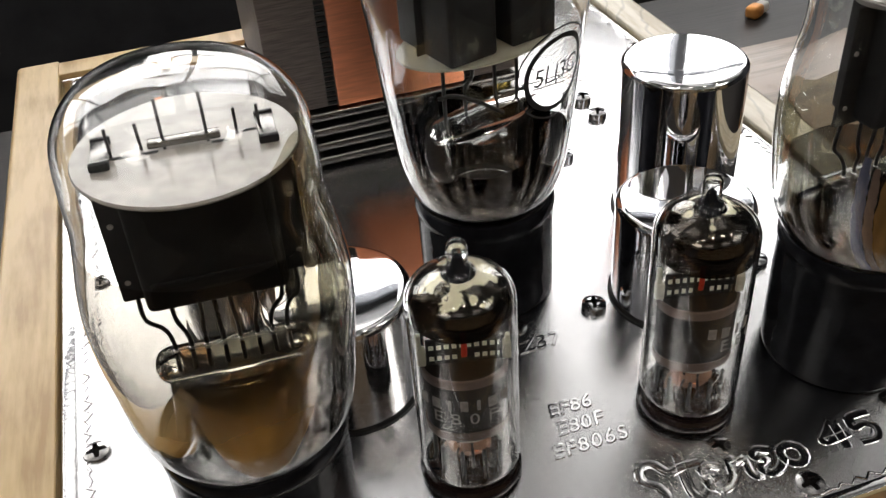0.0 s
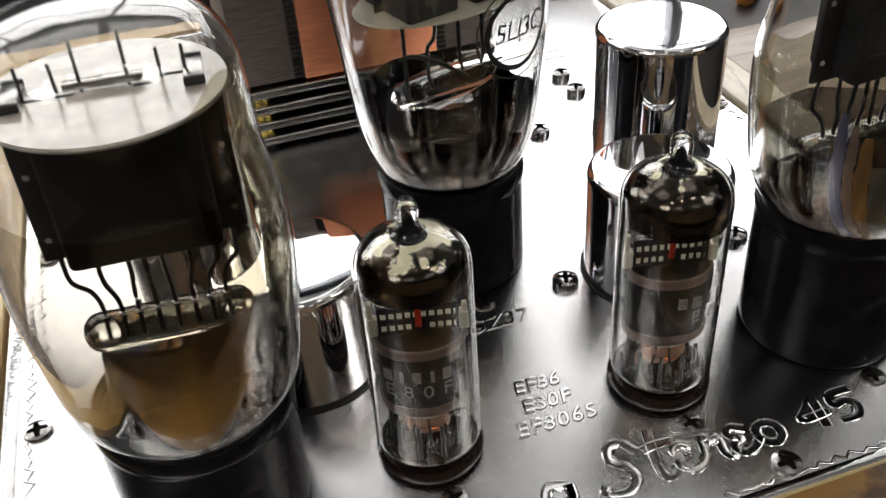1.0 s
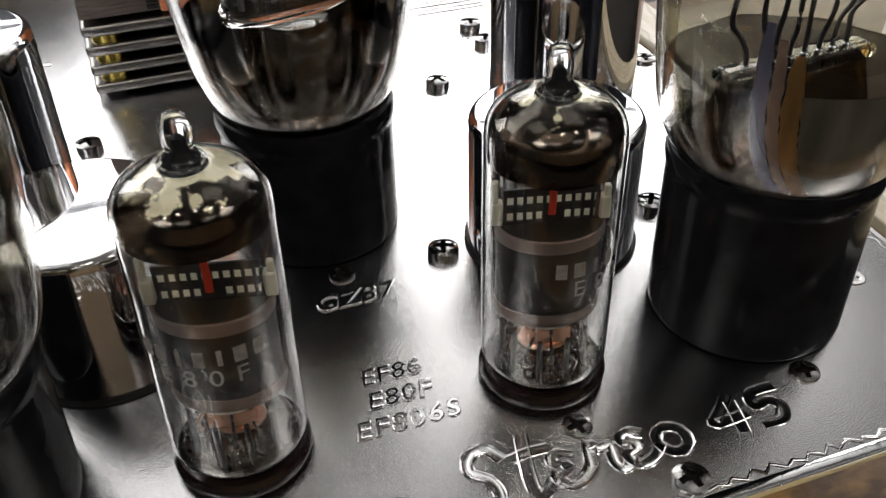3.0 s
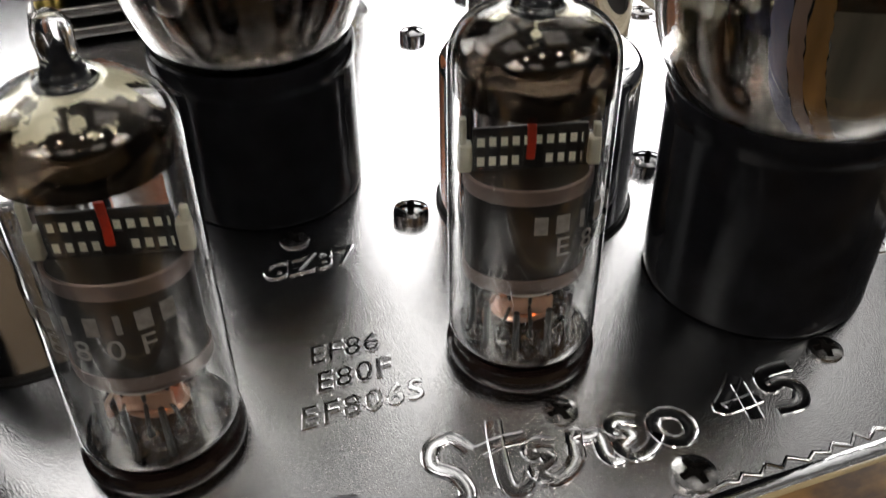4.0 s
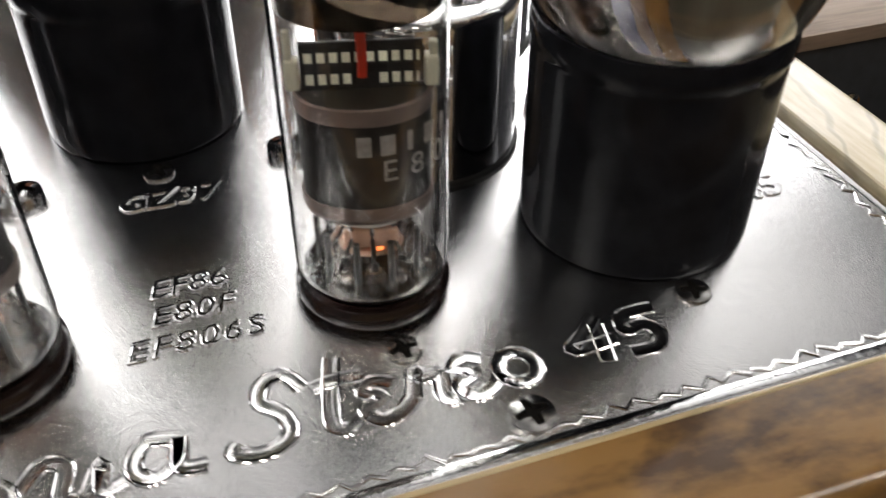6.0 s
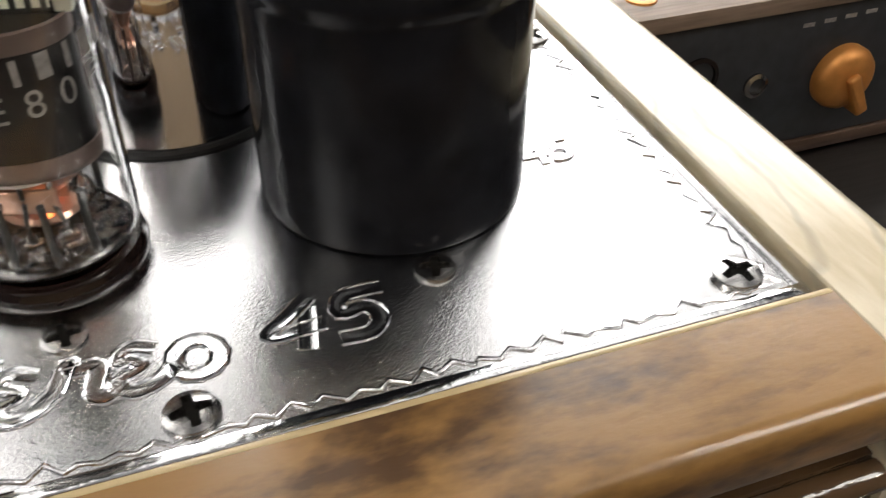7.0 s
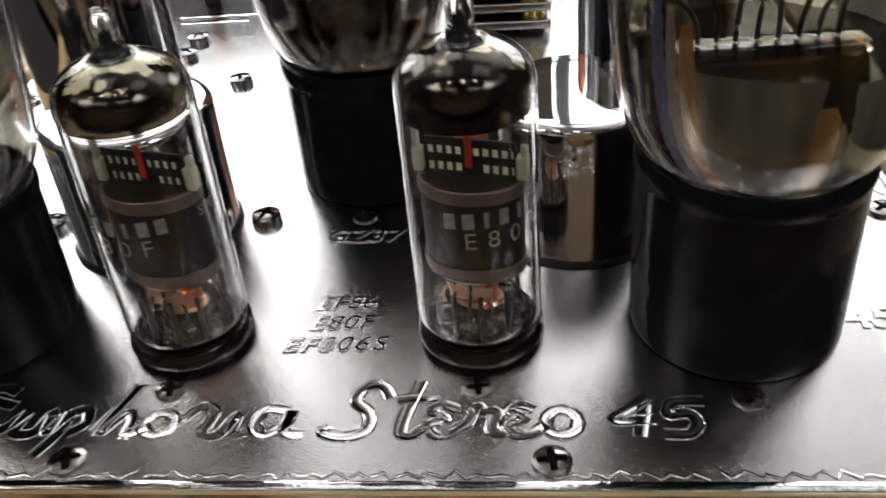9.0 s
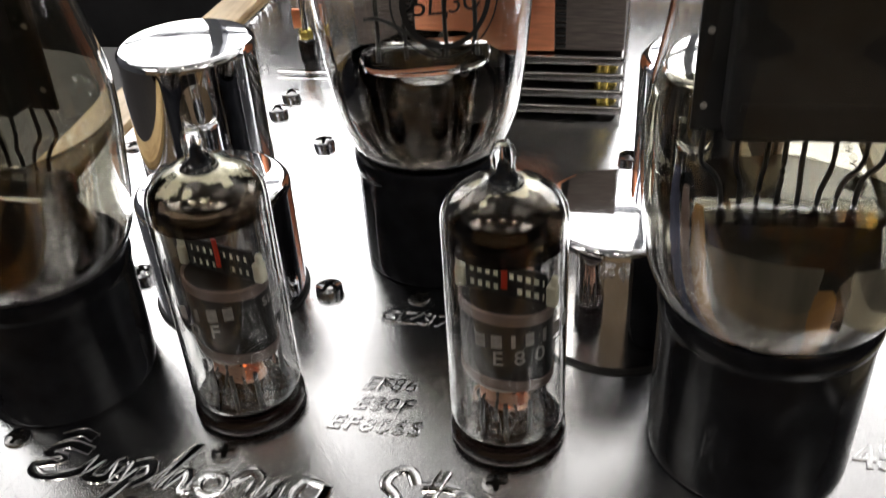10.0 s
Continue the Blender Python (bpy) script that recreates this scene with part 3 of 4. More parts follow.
# ---------------------------------------------------------------- table
table = thing("table", (20, 30, rz0), "dark wooden display table", "table")
tz = TABLE - rz0
part("tabletop", box(-110, 110, -60, 16, tz - 4, tz, 0.4), TABLE_WOOD, table)
for sx in (-1, 1):
    for sy in (-1, 1):
        part("leg", box(sx * 104 - 3, sx * 104 + 3, -22 + sy * 34 - 3, -22 + sy * 34 + 3, 0, tz - 4, 0.3), TABLE_WOOD, table)

# ---------------------------------------------------------------- the amplifier
AMP = (0.0, 12.2, TABLE)
amp = thing("tube_amplifier", AMP, "wood-framed valve amplifier with an engraved satin metal top", "amplifier")


def on_amp(name, bm, material, label="", smooth=30, parent=None):
    bm.transform(Matrix.Translation((-AMP[0], -AMP[1], -AMP[2])))
    return part(name, bm, material, parent or amp, label, smooth)


PX0, PX1, PY0, PY1 = -11.25, 10.94, -2.23, 26.1
top_plate = on_amp("top_plate", box(PX0, PX1, PY0, PY1, -0.25, 0.0, 0.09, 3), SATIN, "satin nickel top plate with etched lettering")


def rail(corner_a, corner_b, out, profile):
    """A square-cut length of frame moulding; profile is (distance outwards, height)."""
    a, b, out = Vector(corner_a), Vector(corner_b), Vector(out)
    bm = bmesh.new()
    ends = []
    for corner in (a, b):
        ends.append([bm.verts.new((*(corner + out * d), h)) for d, h in profile])
    n = len(profile)
    for k in range(n):
        bm.faces.new((ends[0][k], ends[0][(k + 1) % n], ends[1][(k + 1) % n], ends[1][k]))
    bm.faces.new(ends[0][::-1])
    bm.faces.new(ends[1])
    return bm


def arc(cx, cz, r, a0, a1, n=5):
    return [(cx + r * math.cos(radians(a0 + (a1 - a0) * k / n)), cz + r * math.sin(radians(a0 + (a1 - a0) * k / n))) for k in range(n + 1)]


WL, WR, WY0, WY1, WT = -11.28, 10.97, -2.26, 26.13, 0.16


def moulding(width):
    """Section of the frame: flat top, rounded outer edge, cove below."""
    w = width - 0.25
    return [(0.0, -2.0), (0.0, WT - 0.03), (0.03, WT)] + arc(w, WT - 0.25, 0.25, 90, 0) + arc(w + 0.03, -0.45, 0.22, 0, -80) + arc(w + 0.03, -0.98, 0.3, 100, 190)[1:] + [(w - 0.32, -1.25), (w - 0.32, -2.0)]


on_amp("front_rail", rail((WL, WY0), (WR, WY0), (0, -1), moulding(1.67)), OAK_X, "amber oak rail with brown grain, darkened for shade", 40)
on_amp("rail_lip", box(WL + 0.01, WR - 0.01, WY0 - 0.1, WY0 - 0.002, 0.0, WT + 0.012, 0.03), OAK_PALE, "pale inner lip of the rail")
on_amp("back_rail", rail((WR, WY1), (WL, WY1), (0, 1), moulding(1.4)), OAK_AMBER, "amber oak rail", 40)
on_amp("side_rail", rail((WR + 0.005, WY0 - 1.66), (WR + 0.005, WY1 + 1.39), (1, 0), moulding(1.52)), OAK_Y, "oak rail, colour paled for its sheen", 40)
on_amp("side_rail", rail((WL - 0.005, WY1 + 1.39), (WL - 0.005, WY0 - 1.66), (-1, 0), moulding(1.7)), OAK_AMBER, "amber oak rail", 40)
on_amp("lower_bead", sweep([(-11.6, -3.76, -1.46), (11.6, -3.76, -1.46)], 0.2, 16), LACQUER, "dark lacquered half-round bead")
on_amp("lower_bead", sweep([(-11.6, -3.62, -1.86), (11.6, -3.62, -1.86)], 0.21, 16), LACQUER, "dark lacquered half-round bead")
on_amp("bead_strip", box(-11.6, 11.6, -3.62, -3.3, -2.0, -1.25, 0.02), LACQUER)
on_amp("front_panel", box(-12.0, 12.0, -3.3, -3.1, TABLE + 0.9, -1.95, 0.04), GREY_PANEL, "grey metal front panel with a zigzag border")
on_amp("back_panel", box(-12.0, 12.0, 27.2, 27.4, TABLE + 0.9, -1.95, 0.04), GREY_PANEL)
for s in (-1, 1):
    on_amp("side_board", box(min(s * 12.0, s * 12.3), max(s * 12.0, s * 12.3), -3.2, 27.2, TABLE + 0.9, -1.95, 0.03), OAK_Y, "oak side board")
    for fy in (0, 24):
        on_amp("foot", lathe([(0, TABLE), (0.9, TABLE), (1.0, TABLE + 0.2), (1.0, TABLE + 0.9), (0, TABLE + 0.9)], 24, at=(s * 10.5, fy, 0)), RUBBER, "black rubber foot")
on_amp("bottom_plate", box(-12.0, 12.0, -3.2, 27.2, TABLE + 0.85, TABLE + 1.0), GREY_PANEL)


def zigzag(a, b, out, pitch=0.175, high=0.14):
    """A hand-cut saw line between two points."""
    rng = random.Random(int(abs(a[0] * 31 + a[1] * 17 + b[0])))
    a, b, out = Vector(a), Vector(b), Vector(out)
    n = int((b - a).length / pitch)
    pts = []
    for k in range(n + 1):
        q = a.lerp(b, (k + (rng.uniform(-0.35, 0.35) if 0 < k < n else 0)) / n)
        pts.append((q + out * (high * (1 if k % 2 else -0.25) * rng.uniform(0.25, 1.15))).to_3d())
    return pts


for a, b, o in (((-10.5, -1.88), (10.5, -1.88), (0, 1)), ((10.6, -1.85), (10.6, 25.75), (-1, 0)), ((10.5, 25.75), (-10.5, 25.75), (0, -1)), ((-10.75, 25.75), (-10.6, -1.85), (1, 0))):
    on_amp("etched_border", sweep(zigzag(a, b, o), 0.036, 6, flat=0.8), RELIEF, "etched zigzag border line", 60, top_plate)
for bx0, bx1, by0, by1 in ((-11.15, 10.84, -2.13, -1.95), (-11.15, 10.84, 25.8, 26.0), (10.7, 10.84, -1.95, 25.8), (-11.15, -10.85, -1.95, 25.8)):
    on_amp("polished_margin", box(bx0, bx1, by0, by1, -0.02, 0.01, 0.008), MARGIN, "polished margin of the plate", 30, top_plate)
zb = zigzag((-11.4, -2.6), (11.4, -2.6), (0, 1))
bm = sweep(zb, 0.04, 6, flat=0.7)
bm.transform(Matrix.Translation((0, -3.3, 0)) @ Matrix.Rotation(radians(90), 4, "X"))
on_amp("front_border", bm, RELIEF, "etched zigzag border line", 60)


def etched(text, x, y, size, shear=0.25, spacing=1.0, wide=1.0):
    bm = words(text, size, 0.007, 0.019, shear, spacing)
    bm.transform(Matrix.Translation((x, y, 0.008)) @ Matrix.Diagonal((wide, 1, 1, 1)))
    return on_amp("etched_word", bm, RELIEF, "etched lettering " + text, 40, top_plate)


etched("EF86", 0.06, 2.24, 0.54, spacing=1.05)
etched("E80F", 0.05, 1.67, 0.54, spacing=1.1)
etched("EF806S", 0.02, 1.08, 0.53, spacing=1.2)
etched("GZ37", 0.03, 4.46, 0.62, spacing=1.1)
etched("45", 9.18, 1.6, 0.80, 0.1)
etched("45", -9.12, 1.65, 0.80, 0.1)

# flowing hand-cut script along the front edge
LETTER_S = [(1.18, -0.22), (1.0, 0.08), (0.72, 0.02), (0.62, -0.28), (0.86, -0.55), (0.88, -0.9), (0.55, -1.08), (0.2, -0.98), (0.28, -0.84)]
LETTER_T = [(1.66, 0.17), (1.52, -0.35), (1.42, -0.92), (1.56, -1.05), (1.8, -0.88)]
LETTER_T_BAR = [(1.3, -0.27), (1.6, -0.22), (1.96, -0.24)]
LETTER_E = [(2.28, -0.5), (2.06, -0.4), (1.9, -0.54), (2.1, -0.7), (1.86, -0.84), (2.0, -1.06), (2.26, -1.0), (2.46, -0.82)]
LETTER_R = [(2.46, -0.82), (2.6, -0.42), (2.68, -0.55), (2.9, -0.55), (2.84, -0.9), (2.95, -1.04), (3.12, -0.86)]
LETTER_O = [(3.92 + 0.25 * math.cos(a), -0.78 + 0.27 * math.sin(a)) for a in (2 * math.pi * k / 12 for k in range(12))]
FOUR = [(5.24, -0.17), (4.95, -0.46), (4.64, -0.74), (4.98, -0.76), (5.34, -0.72)]
FOUR_STEM = [(5.2, -0.36), (5.14, -0.7), (5.05, -1.14)]
FIVE = [(6.2, -0.28), (5.9, -0.27), (5.66, -0.32), (5.58, -0.62), (5.88, -0.58), (6.04, -0.8), (5.86, -1.08), (5.46, -1.08)]
STROKES = [LETTER_S, LETTER_T, LETTER_T_BAR, LETTER_E, LETTER_R, [(x + 1.22, y) for x, y in LETTER_E], *([(5.42 + 0.9 * (x - 5.42), -0.68 + 0.86 * (y + 0.68)) for x, y in q] for q in (FOUR, FOUR_STEM, FIVE))]


layer = iter(range(200))


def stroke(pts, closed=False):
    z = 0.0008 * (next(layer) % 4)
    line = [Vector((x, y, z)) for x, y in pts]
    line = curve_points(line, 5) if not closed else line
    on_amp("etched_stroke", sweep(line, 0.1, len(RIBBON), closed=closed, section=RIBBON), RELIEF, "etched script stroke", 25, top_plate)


for pts in STROKES:
    stroke(pts)
stroke(LETTER_O, True)
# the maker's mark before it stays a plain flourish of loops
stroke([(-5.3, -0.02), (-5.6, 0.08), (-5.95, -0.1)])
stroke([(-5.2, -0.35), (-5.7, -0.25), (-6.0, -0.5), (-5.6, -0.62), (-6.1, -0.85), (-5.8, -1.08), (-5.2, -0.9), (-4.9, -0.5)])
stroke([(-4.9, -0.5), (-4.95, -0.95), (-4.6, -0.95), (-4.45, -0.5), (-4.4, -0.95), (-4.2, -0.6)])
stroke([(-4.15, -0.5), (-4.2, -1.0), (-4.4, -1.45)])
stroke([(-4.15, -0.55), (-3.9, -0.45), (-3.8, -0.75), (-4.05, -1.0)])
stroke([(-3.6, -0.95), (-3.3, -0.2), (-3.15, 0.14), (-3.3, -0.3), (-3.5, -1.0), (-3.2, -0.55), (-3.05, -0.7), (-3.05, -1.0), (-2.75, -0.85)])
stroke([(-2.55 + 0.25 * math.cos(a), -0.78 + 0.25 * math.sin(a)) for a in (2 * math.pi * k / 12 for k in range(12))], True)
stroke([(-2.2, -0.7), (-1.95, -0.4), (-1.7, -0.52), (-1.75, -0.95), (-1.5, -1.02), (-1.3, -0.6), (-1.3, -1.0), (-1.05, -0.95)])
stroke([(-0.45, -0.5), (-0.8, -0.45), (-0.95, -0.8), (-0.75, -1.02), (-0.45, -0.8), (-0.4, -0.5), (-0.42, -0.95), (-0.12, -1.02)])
for sx in (-1, 1):
    for k, w in enumerate((2.6, 2.2)):
        bm = box(-w / 2, w / 2, -0.11, 0.11, 0, 0.02, 0.008)
        bm.transform(Matrix.Translation((sx * 6.6, 17.6 - 0.55 * k, 0.0)))
        on_amp("etched_line", bm, RELIEF, "line of etched marking too small to read", 40, top_plate)


# ---- screws
def screw_mesh(r, h, slot, dome, material):
    """A head with a cross recess."""
    bm = bmesh.new()
    seg, ring = 96, [0.0, 0.1, 0.18, 0.24, 0.3, 0.36, 0.42, 0.48, 0.54, 0.6, 0.66, 0.7, 0.74, 0.82, 0.9, 0.97, 1.0]
    rows = []
    for f in ring:
        row = []
        for k in range(1 if f == 0 else seg):
            a = 2 * math.pi * k / seg
            x, y = f * r * math.cos(a), f * r * math.sin(a)
            z = h * (1 - dome * f * f) - (0.25 * h if f == 1.0 else 0)
            if min(abs(x), abs(y)) < slot * r * (1.25 - 0.75 * f) and f < 0.72:
                z -= 0.75 * h
            row.append(bm.verts.new((x, y, z)))
        rows.append(row)
    rows.append([bm.verts.new((r * math.cos(2 * math.pi * k / seg), r * math.sin(2 * math.pi * k / seg), 0)) for k in range(seg)])
    for a, b in zip(rows, rows[1:]):
        for k in range(seg):
            n = (k + 1) % seg
            if len(a) == 1:
                bm.faces.new((a[0], b[k], b[n]))
            else:
                bm.faces.new((a[k], b[k], b[n], a[n]))
    me = finish(bm, 35)
    me.materials.append(material)
    # Near-black colour on the cross recess faces, painted in as their shade.
    me.materials.append(RECESS_SHADE)
    for q in me.polygons:
        c = q.center / CM
        if math.hypot(c.x, c.y) < 0.7 * r and min(abs(c.x), abs(c.y)) < slot * r * (1.2 - 0.75 * math.hypot(c.x, c.y) / r):
            q.material_index = 1
    return me


BIG = screw_mesh(0.305, 0.12, 0.2, 0.42, SCREW)
SMALL = screw_mesh(0.26, 0.08, 0.2, 0.4, SCREW)
STUD = screw_mesh(0.32, 0.26, 0.17, 0.3, BLACK_SCREW)
rng = random.Random(4)


def screws(mesh, places, label):
    for x, y in places:
        for s in (-1, 1) if x else (1,):
            part("screw", mesh, None, amp, label, at=(s * x - AMP[0], y - AMP[1], -AMP[2]), turn=rng.uniform(0, 90))


screws(BIG, [(3.75, -1.6), (10.2, -1.58), (10.42, 4.95), (10.42, 11.6), (10.42, 18.6), (10.5, 25.3)], "steel cross-head screw")
screws(SMALL, [(2.59, -0.02), (0, 5.22), (6.83, -0.27)], "small flat cross-head screw")
screws(STUD, [(2.12, 5.15), (4.5, 12.25), (6.68, 14.27), (6.68, 15.5), (6.9, 5.15)], "black nickel cap screw")

# ---- valve sockets
for s in (-1, 1):
    on_amp("valve_socket", lathe([(0, 0.0), (0.98, 0.0), (1.03, 0.05), (1.08, 0.12), (1.095, 0.2), (1.08, 0.29), (1.02, 0.36), (0.9, 0.36), (0.88, 0.2), (0, 0.2)], 56, at=(s * 2.6, 1.42, 0)), BROWN, "glossy brown bakelite valve socket", 40)


# ---------------------------------------------------------------- chrome cans
def can(name, x, y, r, h, label, group):
    t = thing(name, (x, y, 0), label, "capacitor can", group)
    prof = [(0, h + 0.01), (r * 0.6, h + 0.006)] + arc(r - 0.19, h - 0.19, 0.19, 90, 0, 14) + [(r, 0.12), (r - 0.02, 0.06), (0, 0.06)]
    part("body", lathe(prof, 96), CHROME, t, "", 9)
    part("gasket", lathe([(0, 0.0), (r + 0.06, 0.0), (r + 0.07, 0.06), (r + 0.03, 0.1), (r - 0.1, 0.1), (0, 0.05)], 64), RUBBER, t, "black rubber gasket")


SHORT, TALL = (4.42, 4.98), (6.28, 8.55)
for s in (-1, 1):
    can("capacitor_can", s * SHORT[0], SHORT[1], 1.71, 2.9, "short polished chrome capacitor can", "short chrome cans")
    can("capacitor_can", s * TALL[0], TALL[1], 1.69, 4.72, "tall polished chrome capacitor can", "tall chrome cans")


# ---------------------------------------------------------------- valves
def shell(profile, thick, seg=96, solid=99.0):
    """A glass envelope: outer skin and inner skin, closed at both ends; solid glass above a given height."""
    inner = []
    for k, (r, z) in enumerate(profile):
        a, b = profile[max(k - 1, 0)], profile[min(k + 1, len(profile) - 1)]
        tx, tz = b[0] - a[0], b[1] - a[1]
        n = math.hypot(tx, tz) or 1
        q = (r - thick * tz / n, z + thick * tx / n)
        if z < solid:
            inner.append((max(q[0], 0.0) if r > 1e-6 else 0.0, q[1]))
    if solid < 99:
        inner.append((0.0, inner[-1][1] + 0.04))
    return lathe(inner[::-1] + list(profile), seg)


def flash(profile, low, high, wave, seed, tilt=0.0, seg=96, first=0, last=96):
    """Silvering on the inside of a bulb up to a wavy edge."""
    inside = radius_at(profile)
    rng = random.Random(seed)
    ph = [rng.uniform(0, 6.28) for _ in range(3)]
    bm, rows = bmesh.new(), 14
    grid = []
    for j in range(rows + 1):
        row = []
        for k in range(seg):
            a = 2 * math.pi * k / seg
            top = high + wave * (0.6 * math.sin(2 * a + ph[0]) + 0.4 * math.sin(3 * a + ph[1]) + 0.18 * math.sin(9 * a + ph[2])) - tilt * math.sin(a)
            z = low + (top - low) * j / rows
            r = inside(z) - 0.1
            row.append(bm.verts.new((r * math.cos(a), r * math.sin(a), z)))
        grid.append(row)
    for a, b in zip(grid, grid[1:]):
        for k in range(first, last):
            bm.faces.new((a[k % seg], a[(k + 1) % seg], b[(k + 1) % seg], b[k % seg]))
    loose = [v for v in bm.verts if not v.link_faces]
    bmesh.ops.delete(bm, geom=loose, context="VERTS")
    return bm


DRIPS = ((-177, 3.45), (-150, 3.75), (-137, 4.1), (-126, 4.08), (-116, 4.35), (-110, 4.85), (-107.5, 4.9), (-105, 4.4), (-101, 3.9), (-91, 3.43), (-81, 3.44), (-73, 3.66), (-64, 4.22), (-57, 4.72), (-53, 5.2), (-47, 5.7), (-42, 6.1))
DARK_EDGE = ((-78, 3.42), (-66, 3.36), (-49, 3.5), (-30, 3.42), (-8, 3.62), (12, 3.5), (34, 4.1))


def drip_film(profile, edge, top):
    """Film inside a bulb, up from a lower edge that rises and falls round it."""
    inside = radius_at(profile)
    bm, rows, cols = bmesh.new(), 10, 110
    grid = []
    for k in range(cols + 1):
        a = edge[0][0] + (edge[-1][0] - edge[0][0]) * k / cols
        low = np.interp(a, [q[0] for q in edge], [q[1] for q in edge])
        line = []
        for j in range(rows + 1):
            z = low + (max(top, low + 0.05) - low) * j / rows
            r = inside(z) - (0.06 if edge is DRIPS else 0.09)
            line.append(bm.verts.new((r * math.cos(radians(a)), r * math.sin(radians(a)), z)))
        grid.append(line)
    for a, b in zip(grid, grid[1:]):
        for j in range(rows):
            bm.faces.new((a[j], b[j], b[j + 1], a[j + 1]))
    return bm


def fringe(profile, low, top, start, end):
    """A tapering upright band of film inside a bulb; its sides lean with the edge of the silvering."""
    inside = radius_at(profile)
    rng = random.Random(int(start * -10))
    bm, rows, cols = bmesh.new(), 26, 24
    grid = []
    for j in range(rows + 1):
        f = j / rows
        z = low + (top - low) * f
        lean = -17 * (1 - math.exp(-(z - 3.5) * 1.6)) if start < -100 else -3 * f
        a0, a1 = start + lean + rng.uniform(-0.5, 0.5), end + (lean if end < -100 else 0) + rng.uniform(-0.5, 0.5)
        mid = (a0 + a1) / 2
        close = 1 - 0.5 * f ** 6 if end - start < 20 else 1.0
        line = []
        for k in range(cols + 1):
            a = radians(mid + (a0 - mid + (a1 - a0) * k / cols) * close)
            dip = 0.14 * math.sin(math.pi * k / cols) * (1 - f) if end - start > 20 else 0.0
            r = inside(z - dip) - 0.055
            line.append(bm.verts.new((r * math.cos(a), r * math.sin(a), z - dip)))
        grid.append(line)
    for a, b in zip(grid, grid[1:]):
        for k in range(cols):
            bm.faces.new((a[k], a[k + 1], b[k + 1], b[k]))
    return bm


FRINGES = (
    (3.66, 5.4, (-114, -88), OLIVE_FILM, "olive grey silvering"),
    (3.56, 6.0, (-121, -114), BROWN_FILM, "brown rim of the silvering"),
    (3.6, 6.2, (-126, -121.2), ROSE_FILM, "rose fringe of the silvering"),
    (3.62, 6.4, (-132, -126.2), BLUE_FILM, "steel blue fringe of the silvering"),
    (3.62, 5.0, (-87.8, -80), BROWN_FILM, "brown rim of the silvering"),
    (3.62, 5.3, (-74, -46), OLIVE_FILM, "olive grey silvering"),
)


def smooth_profile(pts, steps=6):
    return [(max(p.x, 0.0), p.y) for p in (Vector((q.x, q.y)) for q in curve_points([(r, z, 0) for r, z in pts], steps))]


def radius_at(profile):
    def radius(z):
        best = min(range(len(profile) - 1), key=lambda k: 0 if profile[k][1] <= z <= profile[k + 1][1] else min(abs(profile[k][1] - z), abs(profile[k + 1][1] - z)))
        (r0, z0), (r1, z1) = profile[best], profile[best + 1]
        return r0 + (r1 - r0) * (0 if z1 == z0 else min(max((z - z0) / (z1 - z0), 0), 1))
    return radius


def valve_base(t, r, h):
    prof = [(0, 0), (r - 0.08, 0.0), (r - 0.02, 0.03), (r, 0.12), (r, 0.3), (r + 0.01, h - 0.5), (r + 0.012, h - 0.42), (r + 0.045, h - 0.36), (r + 0.055, h - 0.25), (r + 0.05, h - 0.12), (r + 0.02, h - 0.03), (r - 0.03, h), (r - 0.06, h - 0.3), (0, h - 0.32)]
    part("base", lathe(prof, 80), BAKELITE, t, "glossy black bakelite base", 40)
    part("cement", lathe([(0, h - 0.31), (r - 0.08, h - 0.31), (r - 0.1, h - 0.24), (0, h - 0.22)], 48), CEMENT, t, "dark cement inside the base")


def power_bulb(h):
    """Shouldered bulb rising from a base of the given height."""
    low = [(1.7, h - 0.21), (1.79, h + 0.02), (1.9, h + 0.22), (2.02, h + 0.52), (2.11, 0.5 * h + 2.6), (2.19, 4.95)]
    return smooth_profile(low + [(2.26, 5.7), (2.27, 6.4), (2.2, 7.0), (2.1, 7.55), (2.02, 8.1), (1.99, 8.8), (1.88, 9.6), (1.46, 10.16), (0.75, 10.4), (0.0, 10.46)])


